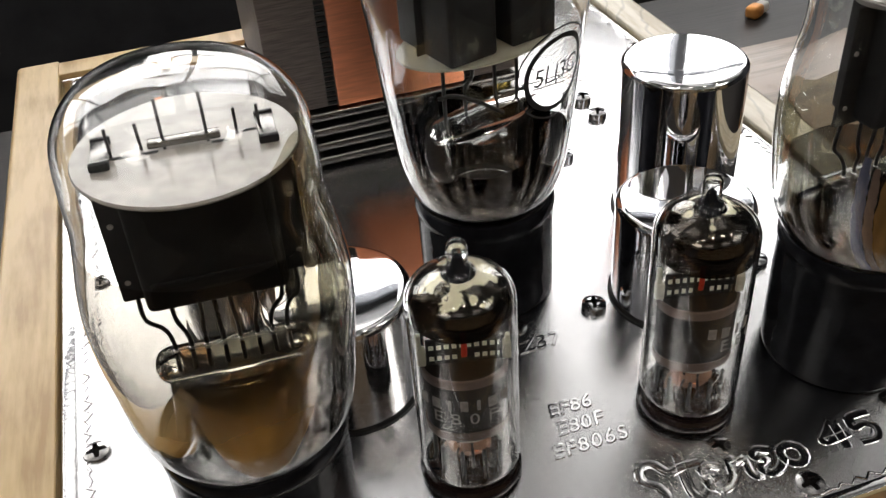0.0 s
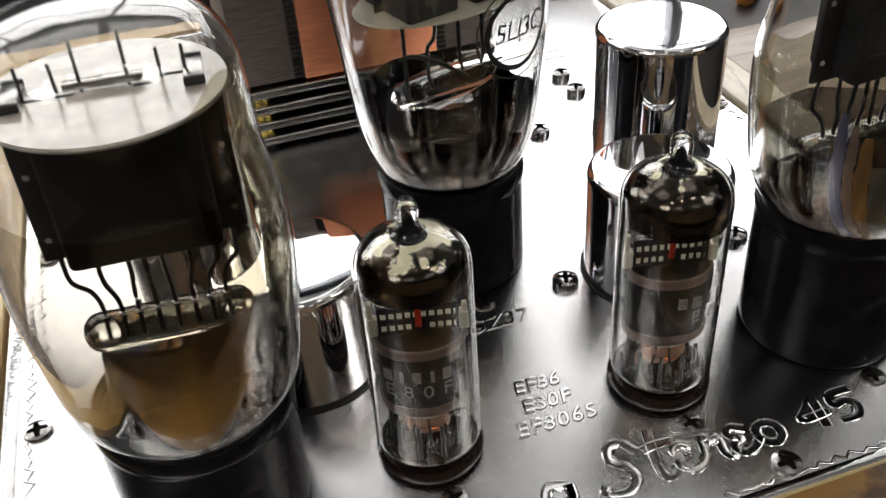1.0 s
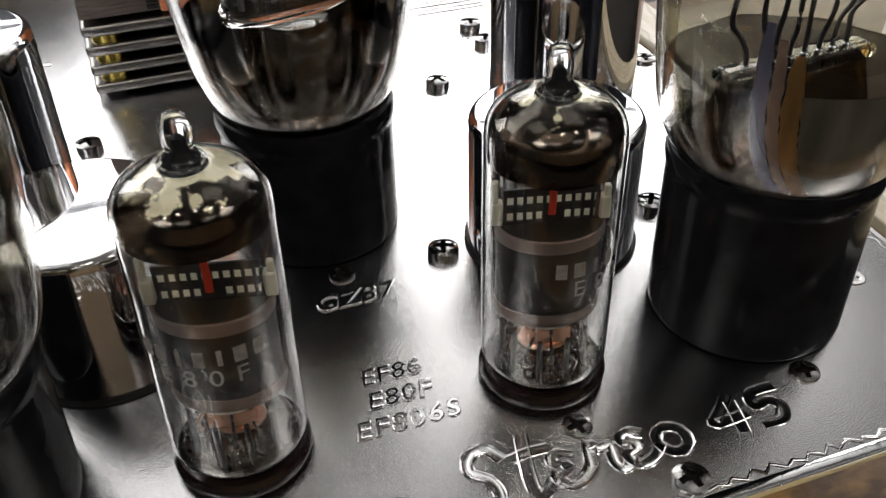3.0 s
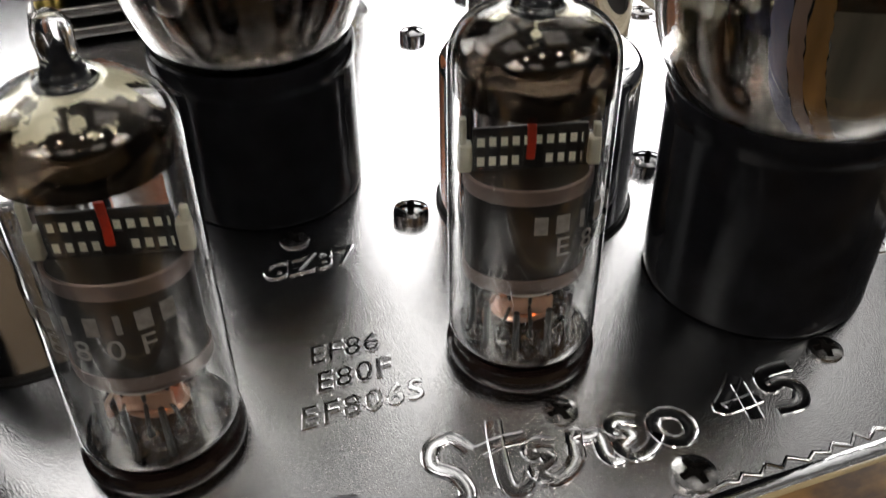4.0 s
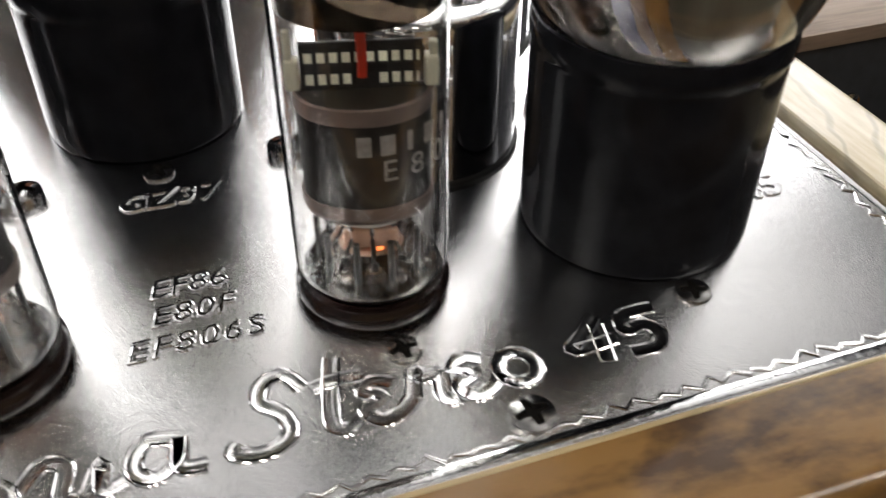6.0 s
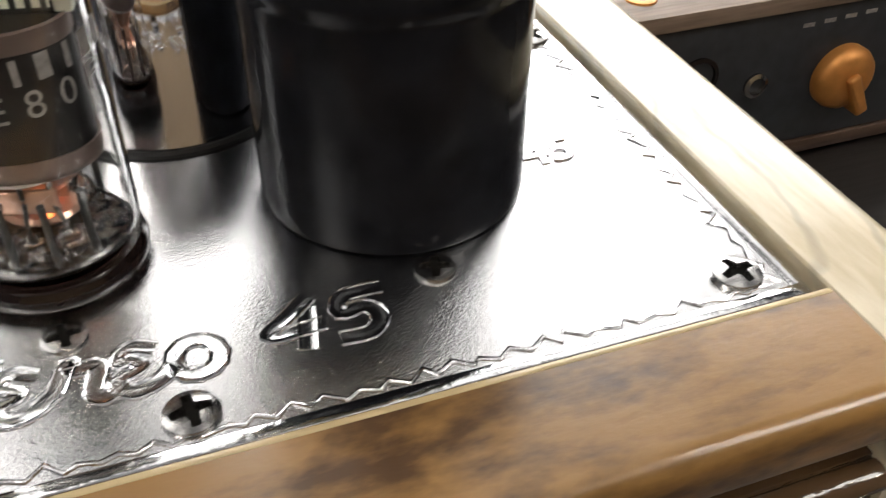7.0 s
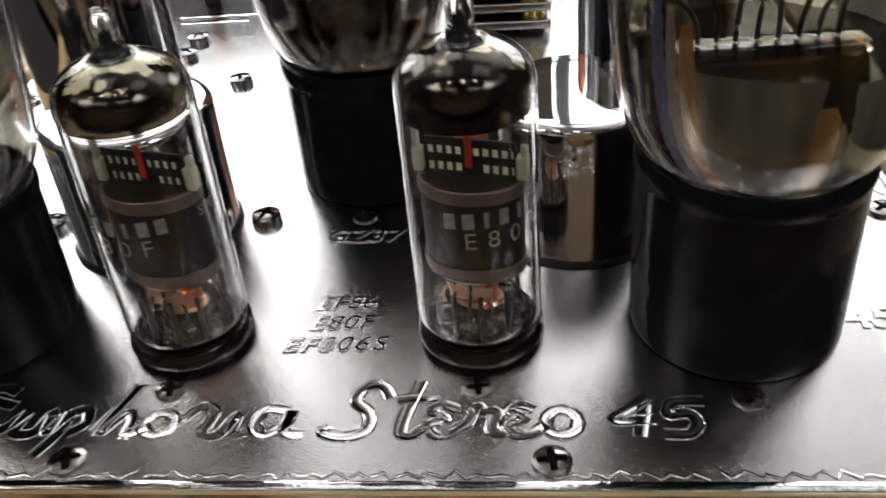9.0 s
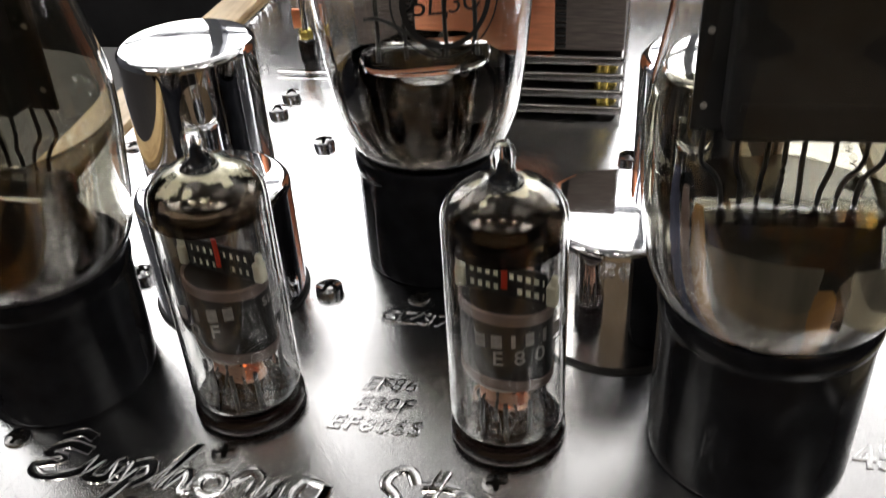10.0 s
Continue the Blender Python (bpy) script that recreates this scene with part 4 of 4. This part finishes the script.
def power_valve(x, y, turn, label, wave, seed, film, h):
    t = thing("power_valve", (x, y, 0), label, "vacuum tube", "output valves", turn=turn)
    profile = power_bulb(h)
    valve_base(t, 1.77, h)
    part("bulb", shell(profile, 0.035), CLEAR, t, "clear shouldered glass bulb", 60)
    if x > 0:
        part("silvering", flash(profile, h + 0.04, film, 0.12, seed), FILM_MIRROR, t, "streaked olive and blue silvering low in the bulb", 60)
        for low, top, edges, film_tone, what in FRINGES:
            part("silvering_band", fringe(profile, low, top, *edges), film_tone, t, what, 60)
        part("painted_veil", flash(profile, 4.8, 6.5, 0.4, seed + 1, 0.0, 96, 2, 46), PAINTED_VEIL, t, "thin smoky veil painted over the glass", 60)
    else:
        # Smoky film that also stands in for the window's veil mirrored here.
        part("painted_veil", flash(profile, 5.9, film + 4.4, 0.35, seed + 1, 0.0, 96, 80, 106), PAINTED_VEIL, t, "thin smoky veil painted over the glass", 60)
        part("silvering", drip_film(profile, DRIPS, 7.8), AMBER_FILM, t, "amber silvering with a scalloped lower edge", 60)
        part("dark_film", drip_film(profile, DARK_EDGE, 6.0), FILM_MIRROR, t, "dark silvering beside the amber, streaked with painted reflections", 60)
    section = [(1.66, h - 0.1), (1.63, h + 0.15), (1.57, h + 0.4), (1.53, 4.2), (1.5, 4.55), (1.46, 4.8), (1.36, 4.86), (0, 4.87)]
    cone = lathe(section if x > 0 else [(r * 0.86, z - (0.45 if z > 4.4 else 0.0)) for r, z in section], 96)
    rng = random.Random(seed)
    ph = rng.uniform(0, 6.28)
    for v in cone.verts:
        f = min(max((v.co.z - 3.5) / 1.3, 0.0), 1.0)
        a = math.atan2(v.co.y, v.co.x)
        v.co.y *= 1.0 - 0.74 * f ** 0.8
        k = 1.0 + wave * 0.2 * f * (1 - f) * math.sin(3 * a + ph)
        v.co.x, v.co.y = v.co.x * k, v.co.y * k
    part("stem", cone, MIRROR, t, "silvered glass stem flattened towards its top", 50)
    # blackened anode box with seams and rivet holes
    an = box(-1.16, 1.16, -0.62, 0.62, 6.42, 8.75, 0.12, 3)
    for s in (-1, 1):
        an = box(s * 1.2 - 0.38, s * 1.2 + 0.38, -0.05, 0.05, 6.36, 8.82, 0.02, bm=an)
        an = box(-1.0, 1.0, s * 0.63 - 0.03, s * 0.63 + 0.03, 6.9, 7.05, 0.02, bm=an)
    part("anode", an, CARBON, t, "blackened anode box")
    for s in (-1, 1):
        for zz in (6.75, 7.9):
            rivet = lathe([(0, 0.03), (0.045, 0.02), (0.055, 0.0), (0, 0.0)], 12)
            rivet.transform(Matrix.Translation((s * 1.42, -0.05, zz)) @ Matrix.Rotation(radians(90), 4, "X"))
            part("rivet", rivet, MICA, t, "pale rivet")
    mica = lathe([(0, 9.04), (1.72, 9.04), (1.74, 9.08), (1.72, 9.12), (0, 9.12)], 48)
    part("mica_spacer", mica, MICA, t, "pale mica disc", 20)
    part("mica_spacer", lathe([(0, 8.86), (1.5, 8.86), (1.5, 8.92), (0, 8.92)], 48, squash=0.6), MICA, t, "pale mica disc", 20)
    for px in (-1.1, -0.65, -0.3, 0.35, 0.8, 1.15):
        part("support_rod", sweep([(px, 0.08 * (-1) ** int(px * 10), 8.7), (px, 0, 9.95 if abs(px) < 0.4 else 9.6)], 0.026, 6), WIRE, t)
    for px in (-0.95, -0.5, 0.05, 0.55, 1.0):
        part("mica_slot", box(px - 0.16, px + 0.1, 0.1 * (-1) ** int(px * 10) - 0.04, 0.1 * (-1) ** int(px * 10) + 0.04, 9.118, 9.126), CARBON, t)
    part("filament_hook", box(-0.55, 0.55, -0.09, 0.09, 9.16, 9.28, 0.03), STEEL, t, "nickel spring bar")
    for s in (-1, 1):
        part("clip", box(s * 1.25 - 0.14, s * 1.25 + 0.14, -0.36, 0.36, 9.14, 9.24, 0.03), STEEL, t, "grey steel getter clip")
        for q in (-1, 1):
            part("clip_end", box(s * 1.25 - 0.15, s * 1.25 + 0.15, q * 0.4 - 0.05, q * 0.4 + 0.05, 9.13, 9.26, 0.02), CARBON, t)
    # glass pinch and its leads
    part("pinch", box(-1.42, 1.42, -0.34, 0.34, 4.38, 5.04, 0.3, 5) if x < 0 else box(-1.45, 1.45, -0.3, 0.3, 4.8, 5.04, 0.11, 4), PRESS, t, "flattened glass pinch", 60)
    for px, qx, b in ((-1.0, -1.35, 0.25), (-0.72, -0.85, -0.12), (-0.45, -0.4, 0.1), (-0.15, -0.15, -0.1), (0.15, 0.12, 0.06), (0.45, 0.55, -0.1), (0.72, 1.0, 0.12), (1.0, 1.3, 0.3)):
        part("bead", lathe([(0, -0.07), (0.07, -0.05), (0.09, 0.0), (0.06, 0.06), (0, 0.08)], 10, at=(px, 0, 4.99)), CHROME, t, "bright lead bead", 60)
        part("lead", sweep(curve_points([(px, 0, 4.6), (px, 0.02, 5.2), (px + (qx - px) * 0.3, b * 0.4, 5.5), (qx, b * 0.3, 5.8), (qx, 0, 6.45)], 4), 0.042, 6), WIRE, t, "", 60)
    return t


power_valve(6.95, 1.8, (0, 0, 4), "clear shouldered power valve on a black base", 0.4, 3, 4.85, 3.46)
left_valve = power_valve(-6.85, 1.8, (0, 1.0, -3), "clear shouldered power valve with bright mica on a black base", 0.6, 8, 4.75, 3.06)
left_valve.scale.z = 0.978

RECT_BULB = smooth_profile([(1.56, 2.82), (1.66, 3.0), (1.84, 3.35), (2.02, 3.9), (2.14, 4.6), (2.23, 5.4), (2.31, 6.2), (2.42, 7.3), (2.54, 8.4), (2.52, 9.6), (2.3, 10.6), (1.95, 11.4), (1.86, 12.2), (1.6, 13.1), (0.9, 13.6), (0.0, 13.75)])


def rectifier(x, y):
    t = thing("rectifier_valve", (x, y, 0), "large clear rectifier valve with black printed type mark", "vacuum tube", turn=(0, 0, 16))
    valve_base(t, 1.73, 2.98)
    part("bulb", shell(RECT_BULB, 0.045), CLEAR, t, "large clear glass bulb", 60)
    part("silvering", flash(RECT_BULB, 2.84, 4.75, 0.22, 5), GETTER, t, "dark silvering low in the bulb", 60)
    for s in (-1, 1):
        an = box(s * 0.82 - 0.62, s * 0.82 + 0.62, -1.05, 1.05, 7.1, 11.2, 0.08, 3)
        an = box(s * 0.82 - 0.8, s * 0.82 + 0.8, -0.03, 0.03, 7.12, 11.2, 0.01, bm=an)
        part("anode", an, CARBON, t, "blackened anode box")
    part("mica_spacer", lathe([(0, 7.02), (2.0, 7.02), (2.02, 7.05), (2.0, 7.08), (0, 7.08)], 48, squash=0.66), FROSTED, t, "pale mica disc", 20)
    part("getter_plate", box(-0.75, 0.75, -0.5, 0.5, 6.72, 7.0, 0.05), CERAMIC, t, "cream ceramic insulator")
    part("pinch", lathe([(0, 0), (1.1, 0), (1.4, 0.1), (1.46, 0.32), (1.34, 0.56), (1.0, 0.62), (0, 0.62)], 48, at=(0, 0, 4.7), squash=0.28), CLEAR, t, "flattened glass pinch", 60)
    part("stem", shell([(1.2, 2.85), (1.0, 3.4), (0.8, 4.0), (0.62, 4.62), (0.0, 4.68)], 0.06, 40), CLEAR, t, "glass stem", 60)
    part("shelf", box(0.1, 1.3, -0.5, 0.0, 5.35, 5.42, 0.02), CHROME, t, "small nickel shelf")
    for pts in ([(-1.0, 0, 5.0), (-1.0, 0, 6.1), (-1.0, 0, 7.1)], [(-0.4, 0, 5.0), (-0.42, 0, 5.9), (-0.2, 0, 6.2), (-0.1, 0, 7.1)], [(0.45, 0, 5.0), (0.45, 0, 6.2), (0.5, 0, 7.1)],
                [(1.1, 0, 5.0), (1.1, 0, 6.1), (1.05, 0, 7.1)], [(-1.25, -0.15, 6.0), (-0.9, -0.3, 6.02), (-0.3, -0.45, 5.7), (0.3, -0.5, 5.25)]):
        part("lead", sweep(curve_points(pts, 4), 0.05, 6), WIRE, t, "", 60)
    rad = radius_at(RECT_BULB)
    az, zc = -81, 6.95
    part("type_mark", wrap(words("5Ц3С", 0.60, shear=0.1, spacing=0.9), rad, zc, az, 0.006), INK_BLACK, t, "black printed type number")
    for r0, r1 in ((0.78, 0.9), (1.05, 1.09)):
        ringm = bmesh.new()
        n = 40
        cuts = [k for k in range(n) if not (r0 > 1.1 and k % 20 > 13)]
        vs = [[ringm.verts.new((rr * math.cos(2 * math.pi * k / n), rr * math.sin(2 * math.pi * k / n), 0)) for k in range(n)] for rr in (r0, r1)]
        for k in cuts:
            ringm.faces.new((vs[0][k], vs[1][k], vs[1][(k + 1) % n], vs[0][(k + 1) % n]))
        part("mark_ring", wrap(ringm, rad, zc, az, 0.006), INK_BLACK, t, "black printed ring")
    part("batch_mark", wrap(words("6", 0.5), rad, 5.55, az + 8, 0.006), INK_BLACK, t, "small printed numeral")
    return t


rectifier(0.02, 7.32)

SMALL_BULB = [(0.62, 0.42), (0.9, 0.44), (1.0, 0.5), (1.045, 0.58), (1.06, 0.68), (1.06, 0.76), (1.06, 1.2), (1.06, 4.2), (1.06, 4.6)] + smooth_profile([(1.06, 4.72), (1.035, 4.92), (0.96, 5.08), (0.83, 5.21), (0.65, 5.32), (0.45, 5.4), (0.32, 5.46), (0.235, 5.53), (0.195, 5.64), (0.2, 5.8), (0.205, 5.93), (0.17, 6.05), (0.1, 6.13), (0.0, 6.16)], 3)


def preamp_valve(x, y, text_at, other_at, turn, label, low):
    t = thing("preamp_valve", (x, y, 0), label, "vacuum tube", "small signal valves", turn=turn)
    part("envelope", shell(SMALL_BULB, 0.04, 72, 5.44), CLEAR, t, "clear glass envelope with a sealed tip", 60)
    for k in range(9):
        a = radians(38 + k * 36)
        part("pin", lathe([(0, 0.44), (0.045, 0.44), (0.045, 1.3), (0, 1.3)], 8, at=(0.72 * math.cos(a), 0.72 * math.sin(a), 0)), WIRE, t)
    part("getter_flash", lathe(smooth_profile([(0.99, low), (0.99, 4.72), (0.97, 4.88), (0.905, 5.02), (0.785, 5.15), (0.62, 5.25), (0.43, 5.33), (0.31, 5.37)], 3), 64), GETTER_GLARE if x < 0 else GETTER_FADE, t, "silvered getter dome fading to brown", 60)
    # Black core put inside the solid glass tip so that it looks darker.
    part("added_tip_core", lathe([(0, 4.9), (0.13, 4.9), (0.16, 5.2), (0.2, 5.38), (0.14, 5.48), (0.075, 5.62), (0.06, 5.8), (0, 5.88)], 20), BAKELITE, t, "dark core added to darken the glass tip")
    part("getter_ring", lathe([(0.3, 4.64), (0.42, 4.64), (0.44, 4.7), (0.3, 4.72), (0.3, 4.64)], 32), CARBON, t, "", 40)
    # top cage: a dark grid plate pierced by two rows of windows
    part("mica_spacer", lathe([(0, 3.165), (0.8, 3.165), (0.81, 3.18), (0.8, 3.195), (0, 3.195)], 40, squash=0.72), SHADE, t, "dark lid", 20)
    part("mica_sheet", box(-0.69, 0.7, 0.05, 0.06, 3.22, 3.7), FROSTED, t, "cream translucent mica sheet")
    cage = box(-0.74, 0.74, -0.025, 0.025, 3.4, 3.53, 0.008)
    cage = box(-0.74, 0.74, -0.025, 0.025, 3.68, 3.82, 0.008, bm=cage)
    cage = box(-0.78, 0.78, -0.03, 0.03, 3.16, 3.235, 0.008, bm=cage)
    cage = box(-0.1, 0.2, -0.022, 0.022, 3.23, 3.41, 0.008, bm=cage)
    part("cage_plate", cage, CARBON, t, "blackened pierced grid plate")
    for rx in (-0.71, -0.555, -0.405, -0.255, -0.105, 0.04, 0.185, 0.34, 0.49, 0.64, 0.73):
        part("grid_rod", box(rx - 0.027, rx + 0.027, -0.03, 0.03, 3.2, 3.72, 0.01), CARBON, t)
    for s in (-1, 1):
        post = box(s * 0.84 - 0.09, s * 0.84 + 0.09, -0.1, 0.1, 3.22, 3.62, 0.04, 3)
        post = box(s * 0.87 - 0.05, s * 0.87 + 0.05, -0.06, 0.06, 3.6, 3.98 if s < 0 else 3.8, 0.03, 3, bm=post)
        part("end_post", post, CERAMIC, t, "cream ceramic post")
    part("red_mark", sweep([(0.0, -0.07, 3.37), (0.01, -0.07, 3.6), (0.0, -0.07, 3.96)], 0.06, 8, flat=0.4), RED, t, "red paint mark")
    part("screen", lathe([(0.0, 1.62), (0.6, 1.62), (0.74, 1.66), (0.83, 1.78), (0.84, 2.98), (0.84, 3.12), (0.78, 3.14), (0, 3.15)], 56, squash=0.74), SHIELD, t, "dark grey oval screen", 30)
    part("screen_collar", lathe([(0.5, 1.4), (0.72, 1.47), (0.84, 1.55), (0.865, 1.64), (0.865, 1.8), (0.845, 1.8), (0.5, 1.44)], 56, squash=0.74), PINK, t, "dull copper collar", 40)
    part("screen_collar", lathe([(0.79, 3.16), (0.8, 3.22), (0.83, 3.24), (0.86, 3.22), (0.865, 3.04), (0.846, 3.0), (0.8, 3.14)], 56, squash=0.74), PINK, t, "dull copper collar", 40)
    part("mica_spacer", lathe([(0, 1.5), (0.62, 1.5), (0.62, 1.54), (0, 1.54)], 40), MICA, t, "", 20)
    part("heater_tab", box(-0.36, 0.36, -0.44, -0.36, 1.02, 1.34, 0.04, 3), HEATER, t, "bright copper tab")
    part("glass_button", lathe([(0, 0.74), (0.45, 0.72), (0.72, 0.65), (0.88, 0.55), (0.9, 0.49), (0.84, 0.455), (0, 0.455)], 40), FOOT_GLASS, t, "", 60)
    part("copper_skirt", lathe([(0.56, 1.44), (0.6, 1.42), (0.5, 1.26), (0.34, 1.12), (0.32, 1.14), (0.46, 1.28)], 40, squash=0.62), HEATER, t, "copper skirt", 40)
    # Added reflector: a flat copper disc that picks up the ceiling's light.
    part("added_copper_disc", lathe([(0, 0.9), (0.4, 0.87), (0.45, 0.82), (0.43, 0.79), (0, 0.8)], 40, squash=0.8), HEATER, t, "copper disc added to mirror the ceiling", 40)
    part("filament", lathe([(0, 0.91), (0.05, 0.93), (0.05, 1.0), (0, 1.02)], 10, at=(0.12, -0.2, 0)), FILAMENT, t, "dull orange glowing filament end", 60)
    part("inner_foil", box(-0.3, 0.3, 0.1, 0.2, 0.85, 1.45, 0.03), HEATER, t, "copper tab")
    part("socket_floor", lathe([(0, 0.4), (0.86, 0.4), (0.86, 0.44), (0, 0.44)], 40), SOCKET_FACE, t, "brown socket seen through the glass", 20)
    for k in range(9):
        a = radians(20 + k * 36)
        part("pin_bead", lathe([(0, 0.6), (0.1, 0.62), (0.12, 0.73), (0.08, 0.86), (0, 0.9)], 14, at=(0.62 * math.cos(a), 0.62 * math.sin(a), 0)), CLEAR, t, "clear glass bead", 60)
        c, s = math.cos(a), math.sin(a)
        part("lead", sweep(curve_points([(0.6 * c, 0.6 * s, 0.76), (0.6 * c, 0.6 * s, 0.98), (0.45 * c, 0.5 * s, 1.2), (0.5 * c, 0.5 * s, 1.45)], 3), 0.03, 8), HEATER if k % 4 == 1 else WIRE if k % 2 else STEEL, t, "", 60)
    rad = 1.062
    for k, w in enumerate((0.17, 0.18, 0.07, 0.15, 0.07, 0.18, 0.17)):
        off = -0.84 + k * 0.28
        b = bar(w, 0.27)
        b.transform(Matrix.Translation((off, 0, 0)))
        part("maker_mark", wrap(b, rad, 3.0, text_at, 0.004), INK_PALE, t, "worn pale printed block")
    part("type_mark", wrap(words("E80F", 0.42, spacing=1.75), rad, 2.63, text_at, 0.004), INK_PALE, t, "pale printed type number")
    part("quality_mark", wrap(words("SPECIAL", 0.26), rad, 2.98, other_at, 0.004), INK_PALE, t, "pale printed word")
    return t


preamp_valve(2.6, 1.42, -46, 54, (0, 0, -14), "small clear valve with a silvered top and printed type", 4.4)
preamp_valve(-2.6, 1.42, -96, 9, (0, 0, -14), "small clear valve with a silvered top and faded print", 4.55)

# ---------------------------------------------------------------- mains transformer
tr = thing("mains_transformer", (0, 18.2, 0), "open-frame transformer with copper band on stacked plates", "transformer")
for k in range(4):
    z = 0.12 + 0.53 * k
    part("spacer_plate", box(-4.15, 4.15, -3.4, 3.4, z, z + 0.3, 0.1, 3), STEEL, tr, "dark polished steel plate")
    for sx in (-1, 1):
        for sy in (-1, 1):
            part("spacer", lathe([(0, z - 0.23), (0.36, z - 0.23), (0.36, z), (0, z)], 20, at=(sx * 3.6, sy * 2.9, 0)), BRASS if k else RUBBER, tr, "brass spacer" if k else "")
core = box(-4.12, 4.12, -3.3, 3.3, 2.16, 9.4, 0.05)
part("core", core, LAMINATE, tr, "grey-brown stack of thin laminations")
tooth = finish(box(-0.14, 0.14, -3.37, -3.3, 0, 0.09))
tooth.materials.append(RUBBER)
for k in range(42):
    for sx in (-1, 1):
        part("lamination_edge", tooth, None, tr, at=(sx * 2.28, 0, 2.25 + k * 0.165))
part("copper_band", box(-2.1, 2.1, -3.42, 3.42, 2.14, 9.52, 0.06), COPPER, tr, "bright copper flux band")

post = thing("terminal_post", (-7.3, 19.2, 0), "brown insulated terminal post with a brass nut on the plate", "terminal")
part("insulator", lathe([(0, 0), (0.3, 0), (0.32, 0.1), (0.32, 0.52), (0.28, 0.6), (0, 0.6)], 24), BROWN, post, "brown insulating block")
part("washer", lathe([(0, 0.6), (0.34, 0.6), (0.34, 0.66), (0, 0.66)], 24), CHROME, post)
part("nut", lathe([(0, 0.66), (0.25, 0.66), (0.27, 0.7), (0.27, 0.9), (0.22, 0.95), (0, 0.95)], 6), BRASS, post, "brass hexagon nut", 20)
part("stud", lathe([(0, 0.95), (0.13, 0.95), (0.13, 2.3), (0.1, 2.36), (0, 2.36)], 16), CHROME, post, "bright threaded stud")
part("lug", box(-0.42, -0.12, -0.08, 0.08, 1.0, 1.7, 0.04), COPPER, post, "copper solder lug")

# ---------------------------------------------------------------- second unit beside the amplifier
unit = thing("tuner_unit", (30.8, 19.12, TABLE), "walnut-topped audio unit with a dark front panel and orange knob", "audio unit")
h = 6.4
part("top_board", box(-13.2, 13.2, -5.8, 5.8, h - 0.55, h, 0.04), WALNUT, unit, "matt walnut top board")
part("case", box(-13.0, 13.0, -5.5, 5.6, 0.35, h - 0.555, 0.05), WALNUT_DARK, unit)
part("bottom_lip", box(-13.1, 13.1, -5.8, -5.45, 0.3, 0.8, 0.05), WALNUT_DARK, unit)
part("front_panel", box(-12.9, 12.9, -5.68, -5.5, 0.85, h - 0.6, 0.03), PANEL_DARK, unit, "dark enamelled front panel")
part("grommet", lathe([(0.16, 0), (0.5, 0), (0.48, 0.06), (0.36, 0.09), (0.2, 0.05), (0.16, 0)], 32, at=(-11.97, -4.44, h)), GOLD, unit, "orange ring in the top board")


def on_panel(bm, x, z):
    bm.transform(Matrix.Translation((x, -5.68, z)) @ Matrix.Rotation(radians(90), 4, "X"))
    return bm


knob = part("knob", on_panel(lathe([(0, 0), (1.12, 0), (1.13, 0.3), (1.05, 0.5), (0.85, 0.66), (0.5, 0.76), (0, 0.8)], 48), -4.6, 3.2), GOLD, unit, "orange anodised rotary knob")
pk = box(-0.24, 0.24, -1.3, 0.35, 0.2, 1.0, 0.12, 3)
pk.transform(Matrix.Rotation(radians(28), 4, "Z"))
part("pointer", on_panel(pk, -4.6, 3.2), GOLD, knob)
part("jack", on_panel(lathe([(0.28, 0), (0.42, 0), (0.44, 0.12), (0.3, 0.18), (0.28, 0)], 28), -8.0, 3.4), SCREW, unit, "small round socket with a steel ring")
part("jack", on_panel(lathe([(0.6, 0), (0.75, 0), (0.76, 0.08), (0.62, 0.1), (0.6, 0)], 36), -10.3, 4.0), BROWN, unit, "large round socket with a brown ring")
for k in range(6):
    part("panel_mark", on_panel(box(-0.22, 0.22, -0.07, 0.07, 0, 0.01), -6.4 + k * 0.8, 5.25 + 0.04 * k), INK_PALE, unit, "small pale printed bar")
for s in (-1, 1):
    for fy in (-4, 4):
        part("foot", lathe([(0, 0), (0.7, 0), (0.7, 0.35), (0, 0.35)], 20, at=(s * 11.5, fy, 0)), RUBBER, unit)

plug = thing("cable_plug", (31.6, 40, TABLE), "orange and white cable plug on the table", "plug", turn=(0, 0, 30))
part("sleeve", box(-0.7, 0.5, -0.5, 0.5, 0.0, 0.9, 0.3, 4), GOLD, plug, "orange plug body")
part("collar", box(0.4, 1.4, -0.4, 0.4, 0.05, 0.75, 0.2, 3), WHITE_WALL, plug, "white plug collar")
